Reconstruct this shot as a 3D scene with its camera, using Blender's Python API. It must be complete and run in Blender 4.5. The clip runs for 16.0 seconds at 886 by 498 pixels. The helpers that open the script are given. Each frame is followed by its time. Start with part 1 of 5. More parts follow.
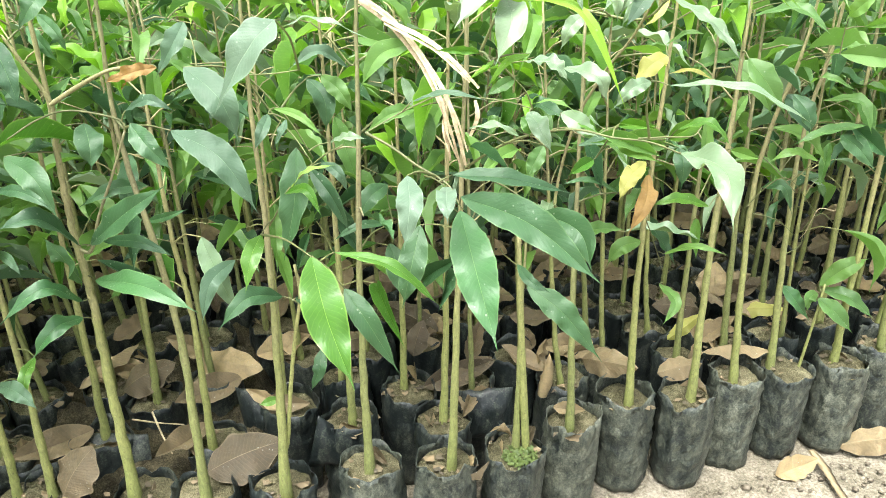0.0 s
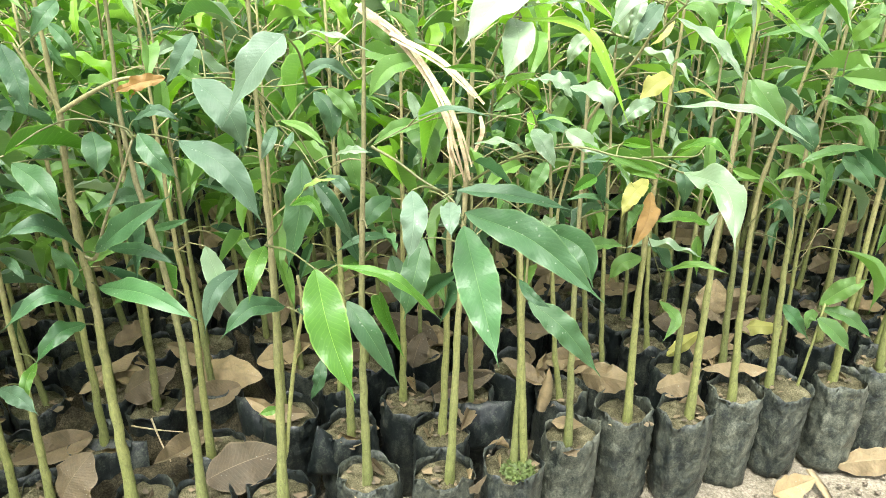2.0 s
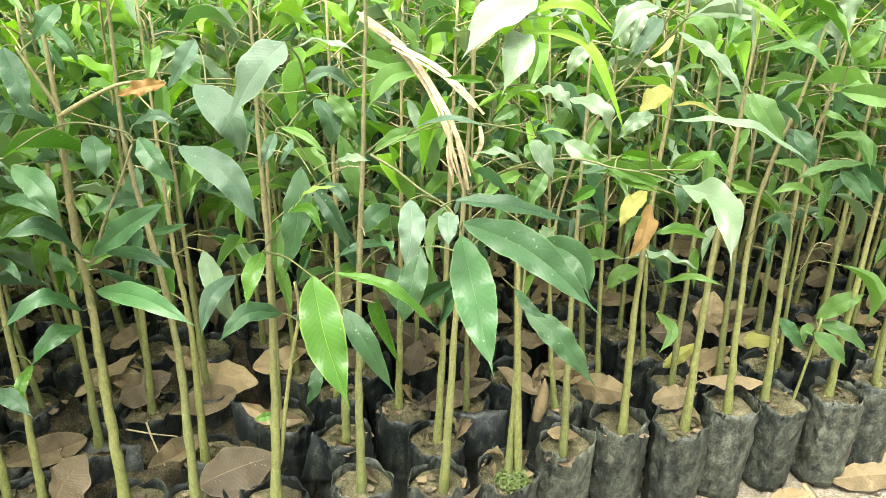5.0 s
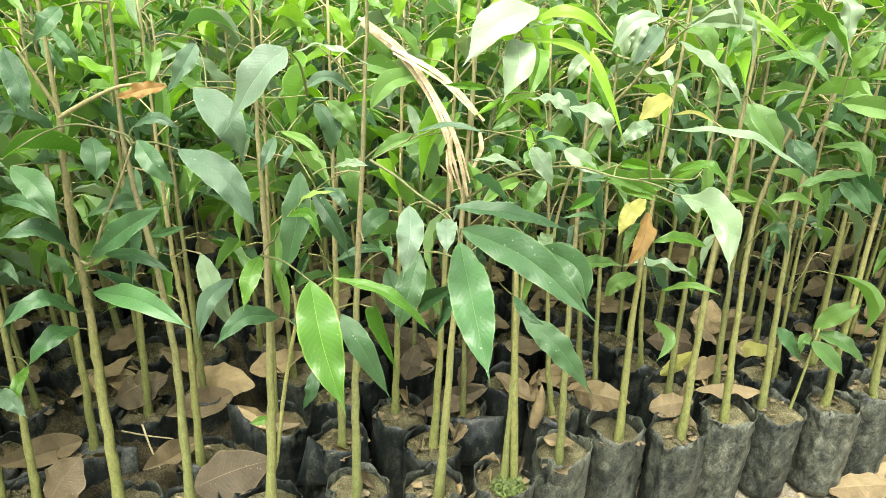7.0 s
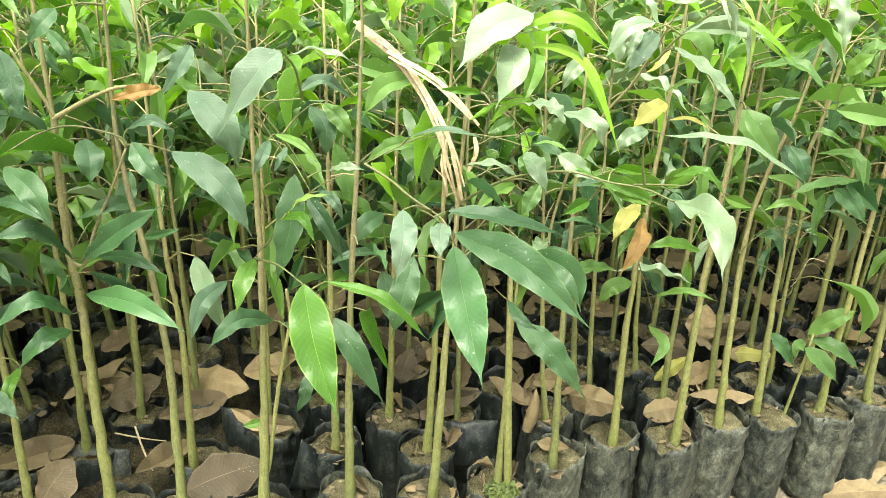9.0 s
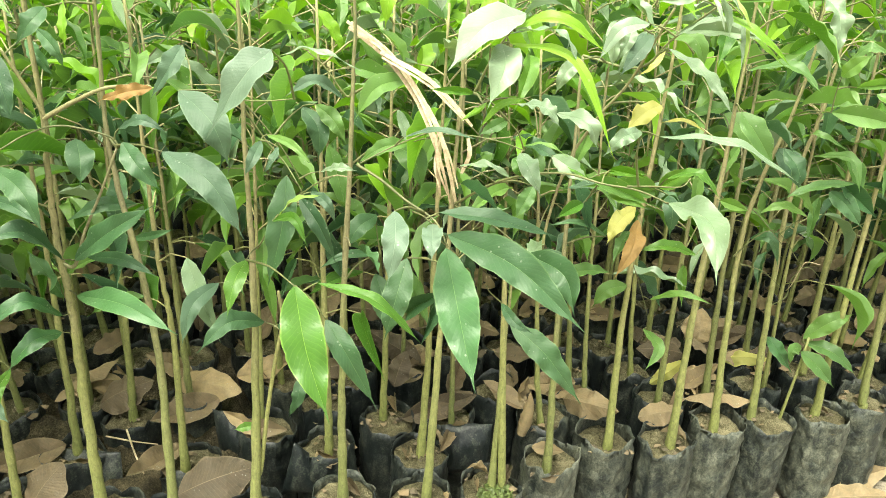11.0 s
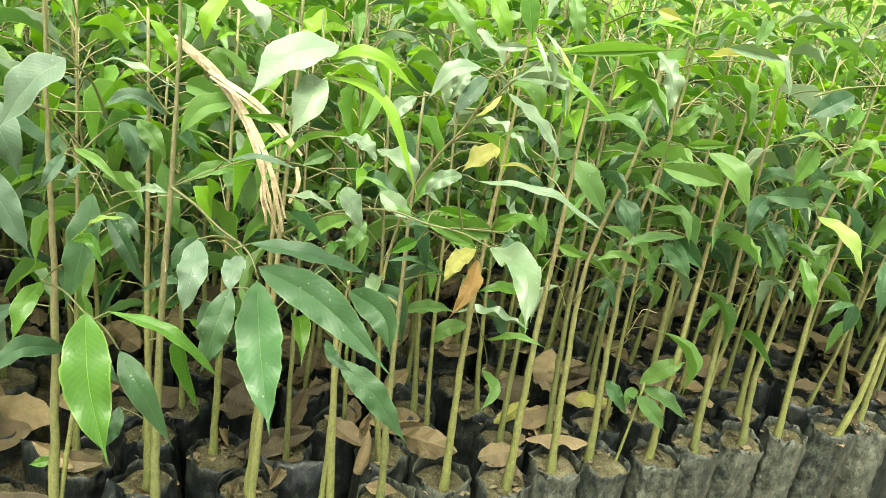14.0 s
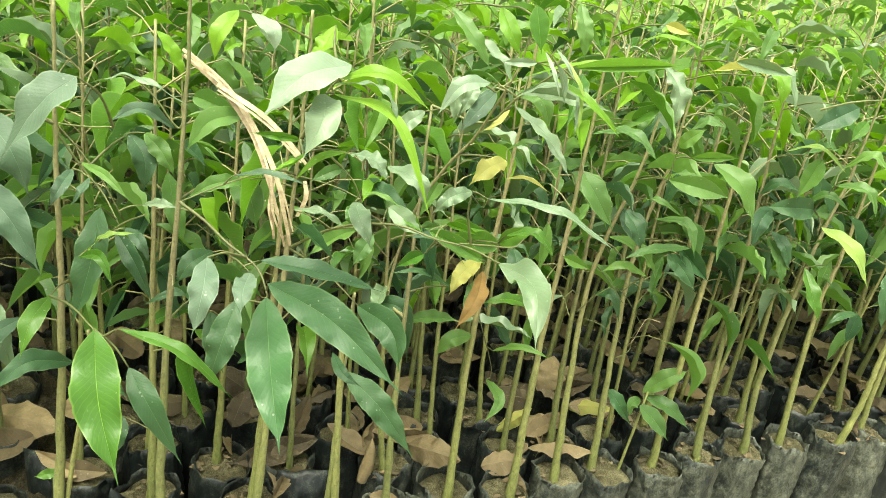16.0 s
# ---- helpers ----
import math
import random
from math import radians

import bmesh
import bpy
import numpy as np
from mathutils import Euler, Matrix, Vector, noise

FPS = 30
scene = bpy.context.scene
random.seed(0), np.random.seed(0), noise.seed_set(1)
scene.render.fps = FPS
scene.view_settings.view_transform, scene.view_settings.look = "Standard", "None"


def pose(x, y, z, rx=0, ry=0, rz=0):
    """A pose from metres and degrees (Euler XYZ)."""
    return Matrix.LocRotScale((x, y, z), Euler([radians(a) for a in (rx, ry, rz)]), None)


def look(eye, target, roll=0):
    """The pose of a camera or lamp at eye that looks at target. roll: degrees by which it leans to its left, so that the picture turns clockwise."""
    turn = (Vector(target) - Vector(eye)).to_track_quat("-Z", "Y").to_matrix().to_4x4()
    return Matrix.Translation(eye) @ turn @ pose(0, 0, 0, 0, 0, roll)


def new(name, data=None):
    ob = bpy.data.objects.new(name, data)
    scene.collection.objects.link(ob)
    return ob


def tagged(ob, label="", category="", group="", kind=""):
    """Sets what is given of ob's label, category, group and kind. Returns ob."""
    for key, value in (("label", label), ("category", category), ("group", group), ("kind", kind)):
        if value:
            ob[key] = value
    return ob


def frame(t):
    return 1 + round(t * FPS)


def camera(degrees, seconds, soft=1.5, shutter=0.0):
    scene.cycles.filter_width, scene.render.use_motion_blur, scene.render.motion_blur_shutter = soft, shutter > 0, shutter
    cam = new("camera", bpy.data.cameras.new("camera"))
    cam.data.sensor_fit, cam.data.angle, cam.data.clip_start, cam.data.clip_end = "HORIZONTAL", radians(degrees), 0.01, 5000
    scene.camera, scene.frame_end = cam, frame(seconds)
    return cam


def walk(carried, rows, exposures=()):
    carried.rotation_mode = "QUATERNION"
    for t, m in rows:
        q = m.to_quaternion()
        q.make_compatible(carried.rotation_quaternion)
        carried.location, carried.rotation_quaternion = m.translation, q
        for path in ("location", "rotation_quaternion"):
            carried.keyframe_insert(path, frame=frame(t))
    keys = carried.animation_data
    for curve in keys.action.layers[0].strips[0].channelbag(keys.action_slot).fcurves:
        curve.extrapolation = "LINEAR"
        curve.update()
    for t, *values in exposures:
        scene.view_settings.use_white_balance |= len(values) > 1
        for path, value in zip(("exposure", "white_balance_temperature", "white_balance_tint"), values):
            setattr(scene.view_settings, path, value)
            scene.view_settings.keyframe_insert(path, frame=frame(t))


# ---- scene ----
cam = camera(60.0, 16.0, soft=0.35)
PATH = [
    (0, (0.099, -0.01, 0.975), (-0.028, 1.757, 0.048), -0.5),
    (0.5, (0.105, -0.007, 0.97), (-0.023, 1.761, 0.044), -0.4),
    (1, (0.096, -0.005, 0.976), (-0.032, 1.765, 0.053), -0.1),
    (1.5, (0.1, -0.011, 0.979), (-0.029, 1.765, 0.067), 0.3),
    (2, (0.096, -0.012, 0.982), (-0.032, 1.767, 0.076), 0.6),
    (2.5, (0.096, -0.009, 0.98), (-0.033, 1.77, 0.075), 0.7),
    (3, (0.097, -0.011, 0.98), (-0.032, 1.771, 0.081), 0.9),
    (3.5, (0.095, -0.013, 0.983), (-0.033, 1.771, 0.088), 1.1),
    (4, (0.099, -0.013, 0.983), (-0.028, 1.771, 0.088), 1.2),
    (6.5, (0.095, -0.01, 0.989), (-0.03, 1.78, 0.107), 2.2),
    (7, (0.098, -0.01, 0.988), (-0.026, 1.78, 0.105), 2.3),
    (7.5, (0.098, -0.007, 0.989), (-0.025, 1.783, 0.105), 2.3),
    (8, (0.101, -0.009, 0.99), (-0.019, 1.783, 0.109), 2.5),
    (8.5, (0.101, -0.009, 0.99), (-0.017, 1.784, 0.112), 2.7),
    (11, (0.106, -0.004, 0.985), (-0.005, 1.795, 0.118), 3.0),
    (11.5, (0.132, -0.006, 0.995), (0.109, 1.823, 0.186), 5.1),
    (12, (0.206, -0.005, 1.001), (0.315, 1.831, 0.216), 7.5),
    (12.5, (0.221, -0.004, 1.0), (0.383, 1.831, 0.223), 8.8),
    (13, (0.208, 0.011, 0.993), (0.371, 1.848, 0.218), 9.3),
    (13.5, (0.19, 0.024, 0.994), (0.348, 1.859, 0.213), 9.7),
    (14, (0.181, 0.026, 0.993), (0.336, 1.861, 0.214), 9.7),
    (14.5, (0.18, 0.027, 0.996), (0.338, 1.86, 0.211), 9.8),
    (15, (0.178, 0.034, 0.998), (0.338, 1.866, 0.211), 9.8),
    (15.5, (0.176, 0.04, 0.997), (0.336, 1.872, 0.21), 9.7),
    (16, (0.166, 0.034, 1.007), (0.331, 1.867, 0.225), 10.0),
]
walk(cam, [(t, look(eye, target, roll)) for t, eye, target, roll in PATH], exposures=[(0.0, 2.03, 6280, 8), (4.0, 1.98, 6620, 6), (8.0, 1.89, 6950, 4), (11.0, 1.87, 7100, 2), (12.5, 1.66, 7150, 0), (15.0, 1.62, 7220, -2), (16.0, 1.53, 7250, -3)])

# ---- light ----
world = bpy.data.worlds.new("overcast_sky")
scene.world = world
world.use_nodes = True
wn, wl = world.node_tree.nodes, world.node_tree.links
sky = wn.new("ShaderNodeTexSky")
sky.sky_type = "NISHITA"
sky.sun_disc = False
sky.sun_elevation, sky.sun_rotation = radians(72), radians(204)
sky.air_density, sky.dust_density, sky.ozone_density = 1.0, 6.0, 1.0
wn["Background"].inputs[1].default_value = 0.14
veil = wn.new("ShaderNodeHueSaturation")
veil.inputs["Saturation"].default_value = 0.30
wl.new(sky.outputs[0], veil.inputs["Color"])
wl.new(veil.outputs[0], wn["Background"].inputs[0])
sun = new("sun", bpy.data.lights.new("sun", "SUN"))
sun.data.energy, sun.data.angle, sun.data.color = 2.0, radians(30), (1.0, 0.965, 0.90)
sun.matrix_world = look((-0.9, -2.1, 6.0), (0, 0, 0))


# ---- materials ----
def material(name):
    m = bpy.data.materials.new(name)
    m.use_nodes = True
    return m, m.node_tree.nodes, m.node_tree.links, m.node_tree.nodes["Principled BSDF"]


def ramp(nodes, stops):
    r = nodes.new("ShaderNodeValToRGB")
    while len(r.color_ramp.elements) < len(stops):
        r.color_ramp.elements.new(0.5)
    for e, (p, c) in zip(r.color_ramp.elements, stops):
        e.position, e.color = p, (*c, 1)
    return r


def mixer(nodes, links, kind, fac, a, b):
    m = nodes.new("ShaderNodeMix")
    m.data_type, m.blend_type = "RGBA", kind
    for socket, value in ((m.inputs[0], fac), (m.inputs[6], a), (m.inputs[7], b)):
        if isinstance(value, (int, float)):
            socket.default_value = value
        elif isinstance(value, tuple):
            socket.default_value = (*value, 1)
        else:
            links.new(value, socket)
    return m.outputs[2]


def noise_of(nodes, links, scale, detail=4.0, coords=None, rough=0.6):
    n = nodes.new("ShaderNodeTexNoise")
    n.inputs["Scale"].default_value, n.inputs["Detail"].default_value = scale, detail
    n.inputs["Roughness"].default_value = rough
    if coords is not None:
        links.new(coords, n.inputs["Vector"])
    return n


def math_of(nodes, links, op, a, b=0.0, c=0.0):
    n = nodes.new("ShaderNodeMath")
    n.operation = op
    for socket, value in zip(n.inputs, (a, b, c)):
        if isinstance(value, (int, float)):
            socket.default_value = value
        else:
            links.new(value, socket)
    return n.outputs[0]


def leaf_material(name, low, high, rib, rough, through_light, islands=False, dust=0.12, coarse=0.0):
    """A leaf blade: u runs along the midrib, v across from -1 to 1 (stored as 0 to 1)."""
    m, n, l, p = material(name)
    uv = n.new("ShaderNodeUVMap")
    uv.uv_map = "blade"
    sep = n.new("ShaderNodeSeparateXYZ")
    l.new(uv.outputs[0], sep.inputs[0])
    across = math_of(n, l, "ABSOLUTE", math_of(n, l, "MULTIPLY_ADD", sep.outputs[1], 2.0, -1.0))
    if islands:
        pick = n.new("ShaderNodeNewGeometry").outputs["Random Per Island"]
    else:
        pick = n.new("ShaderNodeObjectInfo").outputs["Random"]
    tone = ramp(n, [(0.0, low), (1.0, high)])
    l.new(pick, tone.inputs[0])
    geo = n.new("ShaderNodeNewGeometry")
    blotch = noise_of(n, l, 70, 6, geo.outputs["Position"], 0.75)
    colour = mixer(n, l, "MULTIPLY", 0.38 + 0.62 * coarse, tone.outputs[0], mixer(n, l, "MIX", blotch.outputs[0], (0.35, 0.42, 0.42), (1.5, 1.42, 1.3)))
    # pale midrib
    line = n.new("ShaderNodeMapRange")
    line.inputs[1].default_value, line.inputs[2].default_value = 0.024, 0.0
    line.clamp = True
    l.new(across, line.inputs[0])
    colour = mixer(n, l, "MIX", math_of(n, l, "MULTIPLY", line.outputs[0], 0.58), colour, rib)
    # thin pale margin
    rim = n.new("ShaderNodeMapRange")
    rim.inputs[1].default_value, rim.inputs[2].default_value = 0.90, 1.0
    rim.clamp = True
    l.new(across, rim.inputs[0])
    colour = mixer(n, l, "MIX", math_of(n, l, "MULTIPLY", rim.outputs[0], 0.38), colour, rib)
    # side veins, swept towards the tip
    stray = noise_of(n, l, 60, 2, geo.outputs["Position"])
    sweep = math_of(n, l, "MULTIPLY_ADD", across, -0.16, math_of(n, l, "MULTIPLY_ADD", stray.outputs[0], 0.05, sep.outputs[0]))
    vein = math_of(n, l, "PINGPONG", math_of(n, l, "MULTIPLY", sweep, 21.0), 0.5)
    veinline = n.new("ShaderNodeMapRange")
    veinline.inputs[1].default_value, veinline.inputs[2].default_value = 0.12, 0.0
    l.new(vein, veinline.inputs[0])
    colour = mixer(n, l, "MIX", math_of(n, l, "MULTIPLY", veinline.outputs[0], 0.07 + 0.05 * coarse), colour, rib)
    # dried dust and water spots
    spots = n.new("ShaderNodeTexVoronoi")
    spots.inputs["Scale"].default_value = 160
    l.new(geo.outputs["Position"], spots.inputs["Vector"])
    spot = n.new("ShaderNodeMapRange")
    spot.inputs[1].default_value, spot.inputs[2].default_value = 0.22, 0.12
    l.new(spots.outputs["Distance"], spot.inputs[0])
    sparse = noise_of(n, l, 55, 2, geo.outputs["Position"])
    gate = n.new("ShaderNodeMapRange")
    gate.inputs[1].default_value, gate.inputs[2].default_value = 0.56, 0.66
    l.new(sparse.outputs[0], gate.inputs[0])
    spotted = math_of(n, l, "MULTIPLY", math_of(n, l, "MULTIPLY", spot.outputs[0], gate.outputs[0]), 0.42)
    colour = mixer(n, l, "MIX", spotted, colour, (0.45, 0.47, 0.42))
    # whitish film: dust, and pale sky sheen painted into the colour
    film = noise_of(n, l, 14, 5, geo.outputs["Position"])
    colour = mixer(n, l, "MIX", math_of(n, l, "MULTIPLY", film.outputs[0], dust), colour, (0.40, 0.44, 0.37))
    l.new(colour, p.inputs["Base Color"])
    l.new(math_of(n, l, "MULTIPLY_ADD", film.outputs[0], 0.30, rough - 0.05), p.inputs["Roughness"])
    p.inputs["Specular IOR Level"].default_value = 0.5
    bump = n.new("ShaderNodeBump")
    bump.inputs["Strength"].default_value, bump.inputs["Distance"].default_value = 0.6, 0.0016 + 0.003 * coarse
    pucker = noise_of(n, l, 95, 4, geo.outputs["Position"], 0.6)
    relief = math_of(n, l, "ADD", math_of(n, l, "MULTIPLY", vein, 0.17), math_of(n, l, "MULTIPLY", line.outputs[0], -0.15))
    l.new(math_of(n, l, "ADD", relief, math_of(n, l, "MULTIPLY", pucker.outputs[0], 1.2)), bump.inputs["Height"])
    l.new(bump.outputs[0], p.inputs["Normal"])
    thin = n.new("ShaderNodeBsdfTranslucent")
    l.new(mixer(n, l, "MULTIPLY", 1.0, colour, (1.25, 1.35, 0.5)), thin.inputs[0])
    both = n.new("ShaderNodeMixShader")
    both.inputs[0].default_value = through_light
    l.new(p.outputs[0], both.inputs[1])
    l.new(thin.outputs[0], both.inputs[2])
    l.new(both.outputs[0], n["Material Output"].inputs[0])
    return m


LEAVES = {
    "dark": leaf_material("leaf_dark_green", (0.015, 0.066, 0.019), (0.034, 0.104, 0.027), (0.19, 0.31, 0.12), 0.43, 0.22, dust=0.07),
    "mid": leaf_material("leaf_green", (0.054, 0.152, 0.022), (0.130, 0.270, 0.040), (0.28, 0.42, 0.14), 0.35, 0.42, dust=0.15),
    # Next four: leaf tone with whitish sky sheen put into the base colour.
    "pale": leaf_material("leaf_pale_green", (0.066, 0.145, 0.052), (0.110, 0.20, 0.080), (0.34, 0.44, 0.26), 0.30, 0.22, dust=0.42),
    "pale_sheen": leaf_material("leaf_whitish_sheen", (0.17, 0.26, 0.16), (0.23, 0.32, 0.21), (0.5, 0.58, 0.42), 0.30, 0.2, dust=0.3),
    "grey": leaf_material("leaf_dull_green", (0.027, 0.076, 0.033), (0.044, 0.100, 0.046), (0.17, 0.27, 0.15), 0.50, 0.18, dust=0.10),
    "dusty": leaf_material("leaf_grey_sheen", (0.052, 0.112, 0.058), (0.070, 0.135, 0.074), (0.30, 0.39, 0.27), 0.48, 0.20, dust=0.26),
    "bluish": leaf_material("leaf_full_green", (0.022, 0.098, 0.022), (0.034, 0.118, 0.027), (0.21, 0.34, 0.13), 0.38, 0.22, dust=0.10),
    "lime": leaf_material("leaf_lime_green", (0.12, 0.28, 0.010), (0.19, 0.37, 0.018), (0.36, 0.52, 0.12), 0.36, 0.42, dust=0.05),
    "yellowgreen": leaf_material("leaf_yellow_green", (0.20, 0.33, 0.05), (0.28, 0.40, 0.08), (0.45, 0.52, 0.20), 0.38, 0.35, dust=0.12),
    "young": leaf_material("leaf_young", (0.040, 0.138, 0.009), (0.086, 0.205, 0.015), (0.36, 0.55, 0.12), 0.30, 0.36, dust=0.05),
    "yellow": leaf_material("leaf_yellowed", (0.36, 0.35, 0.08), (0.46, 0.45, 0.13), (0.56, 0.50, 0.20), 0.5, 0.35, dust=0.10),
    "orange": leaf_material("leaf_withered", (0.28, 0.155, 0.040), (0.36, 0.215, 0.060), (0.30, 0.18, 0.07), 0.6, 0.3, dust=0.10, coarse=0.5),
    "brown": leaf_material("leaf_dead", (0.062, 0.041, 0.018), (0.325, 0.242, 0.125), (0.280, 0.213, 0.123), 0.60, 0.08, dust=0.10, coarse=1.0),
    # brighter than the near leaves: their sunlit look is put into the colour
    "far": leaf_material("leaf_far_sunlit", (0.080, 0.205, 0.028), (0.31, 0.47, 0.070), (0.22, 0.38, 0.13), 0.44, 0.42, islands=True),
}


def bark_material():
    m, n, l, p = material("green_brown_bark")
    geo = n.new("ShaderNodeNewGeometry")
    pos = n.new("ShaderNodeSeparateXYZ")
    l.new(geo.outputs["Position"], pos.inputs[0])
    rise = n.new("ShaderNodeMapRange")
    rise.inputs[1].default_value, rise.inputs[2].default_value = 0.15, 0.85
    l.new(pos.outputs[2], rise.inputs[0])
    patch = noise_of(n, l, 26, 4, geo.outputs["Position"])
    pick = math_of(n, l, "ADD", rise.outputs[0], math_of(n, l, "MULTIPLY_ADD", patch.outputs[0], 0.5, -0.25))
    tone = ramp(n, [(0.0, (0.195, 0.220, 0.070)), (0.35, (0.230, 0.245, 0.090)), (0.65, (0.255, 0.232, 0.120)), (1.0, (0.205, 0.205, 0.088))])
    l.new(pick, tone.inputs[0])
    stretch = n.new("ShaderNodeMapping")
    stretch.inputs["Scale"].default_value = (1, 1, 0.25)
    l.new(geo.outputs["Position"], stretch.inputs[0])
    grain = noise_of(n, l, 420, 4, stretch.outputs[0])
    colour = mixer(n, l, "MULTIPLY", 0.9, tone.outputs[0], mixer(n, l, "MIX", grain.outputs[0], (0.2, 0.2, 0.2), (1.75, 1.75, 1.75)))
    mottle = noise_of(n, l, 70, 4, geo.outputs["Position"], 0.7)
    colour = mixer(n, l, "MULTIPLY", 0.7, colour, mixer(n, l, "MIX", mottle.outputs[0], (0.4, 0.45, 0.4), (1.55, 1.5, 1.5)))
    who = n.new("ShaderNodeObjectInfo")
    colour = mixer(n, l, "MULTIPLY", 0.6, colour, mixer(n, l, "MIX", who.outputs["Random"], (0.7, 0.72, 0.75), (1.25, 1.2, 1.1)))
    specks = n.new("ShaderNodeTexVoronoi")
    specks.inputs["Scale"].default_value = 240
    l.new(geo.outputs["Position"], specks.inputs["Vector"])
    dot = n.new("ShaderNodeMapRange")
    dot.inputs[1].default_value, dot.inputs[2].default_value = 0.2, 0.08
    l.new(specks.outputs["Distance"], dot.inputs[0])
    colour = mixer(n, l, "MIX", math_of(n, l, "MULTIPLY", dot.outputs[0], 0.4), colour, (0.34, 0.33, 0.22))
    scars = n.new("ShaderNodeTexVoronoi")
    scars.inputs["Scale"].default_value = 150
    l.new(geo.outputs["Position"], scars.inputs["Vector"])
    mark = n.new("ShaderNodeMapRange")
    mark.inputs[1].default_value, mark.inputs[2].default_value = 0.26, 0.14
    l.new(scars.outputs["Distance"], mark.inputs[0])
    colour = mixer(n, l, "MIX", math_of(n, l, "MULTIPLY", mark.outputs[0], 0.32), colour, (0.045, 0.038, 0.022))
    l.new(colour, p.inputs["Base Color"])
    p.inputs["Roughness"].default_value = 0.62
    bump = n.new("ShaderNodeBump")
    bump.inputs["Strength"].default_value, bump.inputs["Distance"].default_value = 0.5, 0.001
    l.new(grain.outputs[0], bump.inputs["Height"])
    l.new(bump.outputs[0], p.inputs["Normal"])
    return m


def plastic_material(name, dusty):
    """Black polythene film; dusty: 0 for a fairly clean bag, 1 for one coated with dried splash."""
    m, n, l, p = material(name)
    geo = n.new("ShaderNodeNewGeometry")
    who = n.new("ShaderNodeObjectInfo")
    streak = n.new("ShaderNodeMapping")
    streak.inputs["Scale"].default_value = (1, 1, 0.45)
    l.new(geo.outputs["Position"], streak.inputs[0])
    dust = noise_of(n, l, 58, 7, streak.outputs[0], 0.74)
    fine = noise_of(n, l, 300, 5, geo.outputs["Position"], 0.75)
    pick = math_of(n, l, "ADD", math_of(n, l, "MULTIPLY", dust.outputs[0], 0.62), math_of(n, l, "MULTIPLY", fine.outputs[0], 0.38))
    pick = math_of(n, l, "ADD", pick, math_of(n, l, "MULTIPLY_ADD", who.outputs["Random"], 0.08, -0.04 + 0.074 * dusty))
    tone = ramp(n, [(0.38, (0.007, 0.010, 0.010)), (0.50, (0.016, 0.021, 0.020)), (0.60, (0.066, 0.074, 0.056)), (0.76, (0.19, 0.195, 0.145))])
    l.new(pick, tone.inputs[0])
    l.new(tone.outputs[0], p.inputs["Base Color"])
    l.new(math_of(n, l, "MULTIPLY_ADD", pick, 0.8, 0.02), p.inputs["Roughness"])
    p.inputs["Specular IOR Level"].default_value = 0.34
    # crumpled film: ridges of noise at two sizes
    crease = n.new("ShaderNodeMapping")
    crease.inputs["Scale"].default_value = (1.0, 1.0, 0.75)
    l.new(geo.outputs["Position"], crease.inputs[0])
    heights = []
    for scale, weight in ((24, 1.0), (62, 0.25 + 0.24 * dusty), (150, 0.05 + 0.05 * dusty)):
        ridge = noise_of(n, l, scale, 2, crease.outputs[0], 0.5)
        ridge.inputs["Distortion"].default_value = 0.25
        fold = math_of(n, l, "ABSOLUTE", math_of(n, l, "SUBTRACT", ridge.outputs[0], 0.5))
        heights.append(math_of(n, l, "MULTIPLY", math_of(n, l, "MINIMUM", fold, 0.16), weight))
    bump = n.new("ShaderNodeBump")
    bump.inputs["Strength"].default_value, bump.inputs["Distance"].default_value = 0.6 + 0.2 * dusty, 0.013
    l.new(math_of(n, l, "ADD", math_of(n, l, "ADD", heights[0], heights[1]), heights[2]), bump.inputs["Height"])
    l.new(bump.outputs[0], p.inputs["Normal"])
    return m


def earth_material(name, stops, scale, bumpiness):
    m, n, l, p = material(name)
    geo = n.new("ShaderNodeNewGeometry")
    broad = noise_of(n, l, scale, 6, geo.outputs["Position"], 0.65)
    fine = noise_of(n, l, scale * 14, 5, geo.outputs["Position"], 0.7)
    pick = math_of(n, l, "ADD", math_of(n, l, "MULTIPLY", broad.outputs[0], 0.5), math_of(n, l, "MULTIPLY", fine.outputs[0], 0.5))
    tone = ramp(n, stops)
    l.new(pick, tone.inputs[0])
    l.new(tone.outputs[0], p.inputs["Base Color"])
    p.inputs["Roughness"].default_value = 0.95
    p.inputs["Specular IOR Level"].default_value = 0.2
    bump = n.new("ShaderNodeBump")
    bump.inputs["Strength"].default_value, bump.inputs["Distance"].default_value = 0.9, bumpiness
    l.new(pick, bump.inputs["Height"])
    l.new(bump.outputs[0], p.inputs["Normal"])
    return m


def straw_material(name, low, high):
    m, n, l, p = material(name)
    geo = n.new("ShaderNodeNewGeometry")
    fibre = noise_of(n, l, 120, 5, geo.outputs["Position"], 0.7)
    tone = ramp(n, [(0.3, low), (0.7, high)])
    l.new(fibre.outputs[0], tone.inputs[0])
    who = n.new("ShaderNodeObjectInfo")
    l.new(mixer(n, l, "MULTIPLY", 1.0, tone.outputs[0], mixer(n, l, "MIX", who.outputs["Random"], (0.62, 0.58, 0.52), (1.15, 1.15, 1.15))), p.inputs["Base Color"])
    p.inputs["Roughness"].default_value = 0.6
    return m


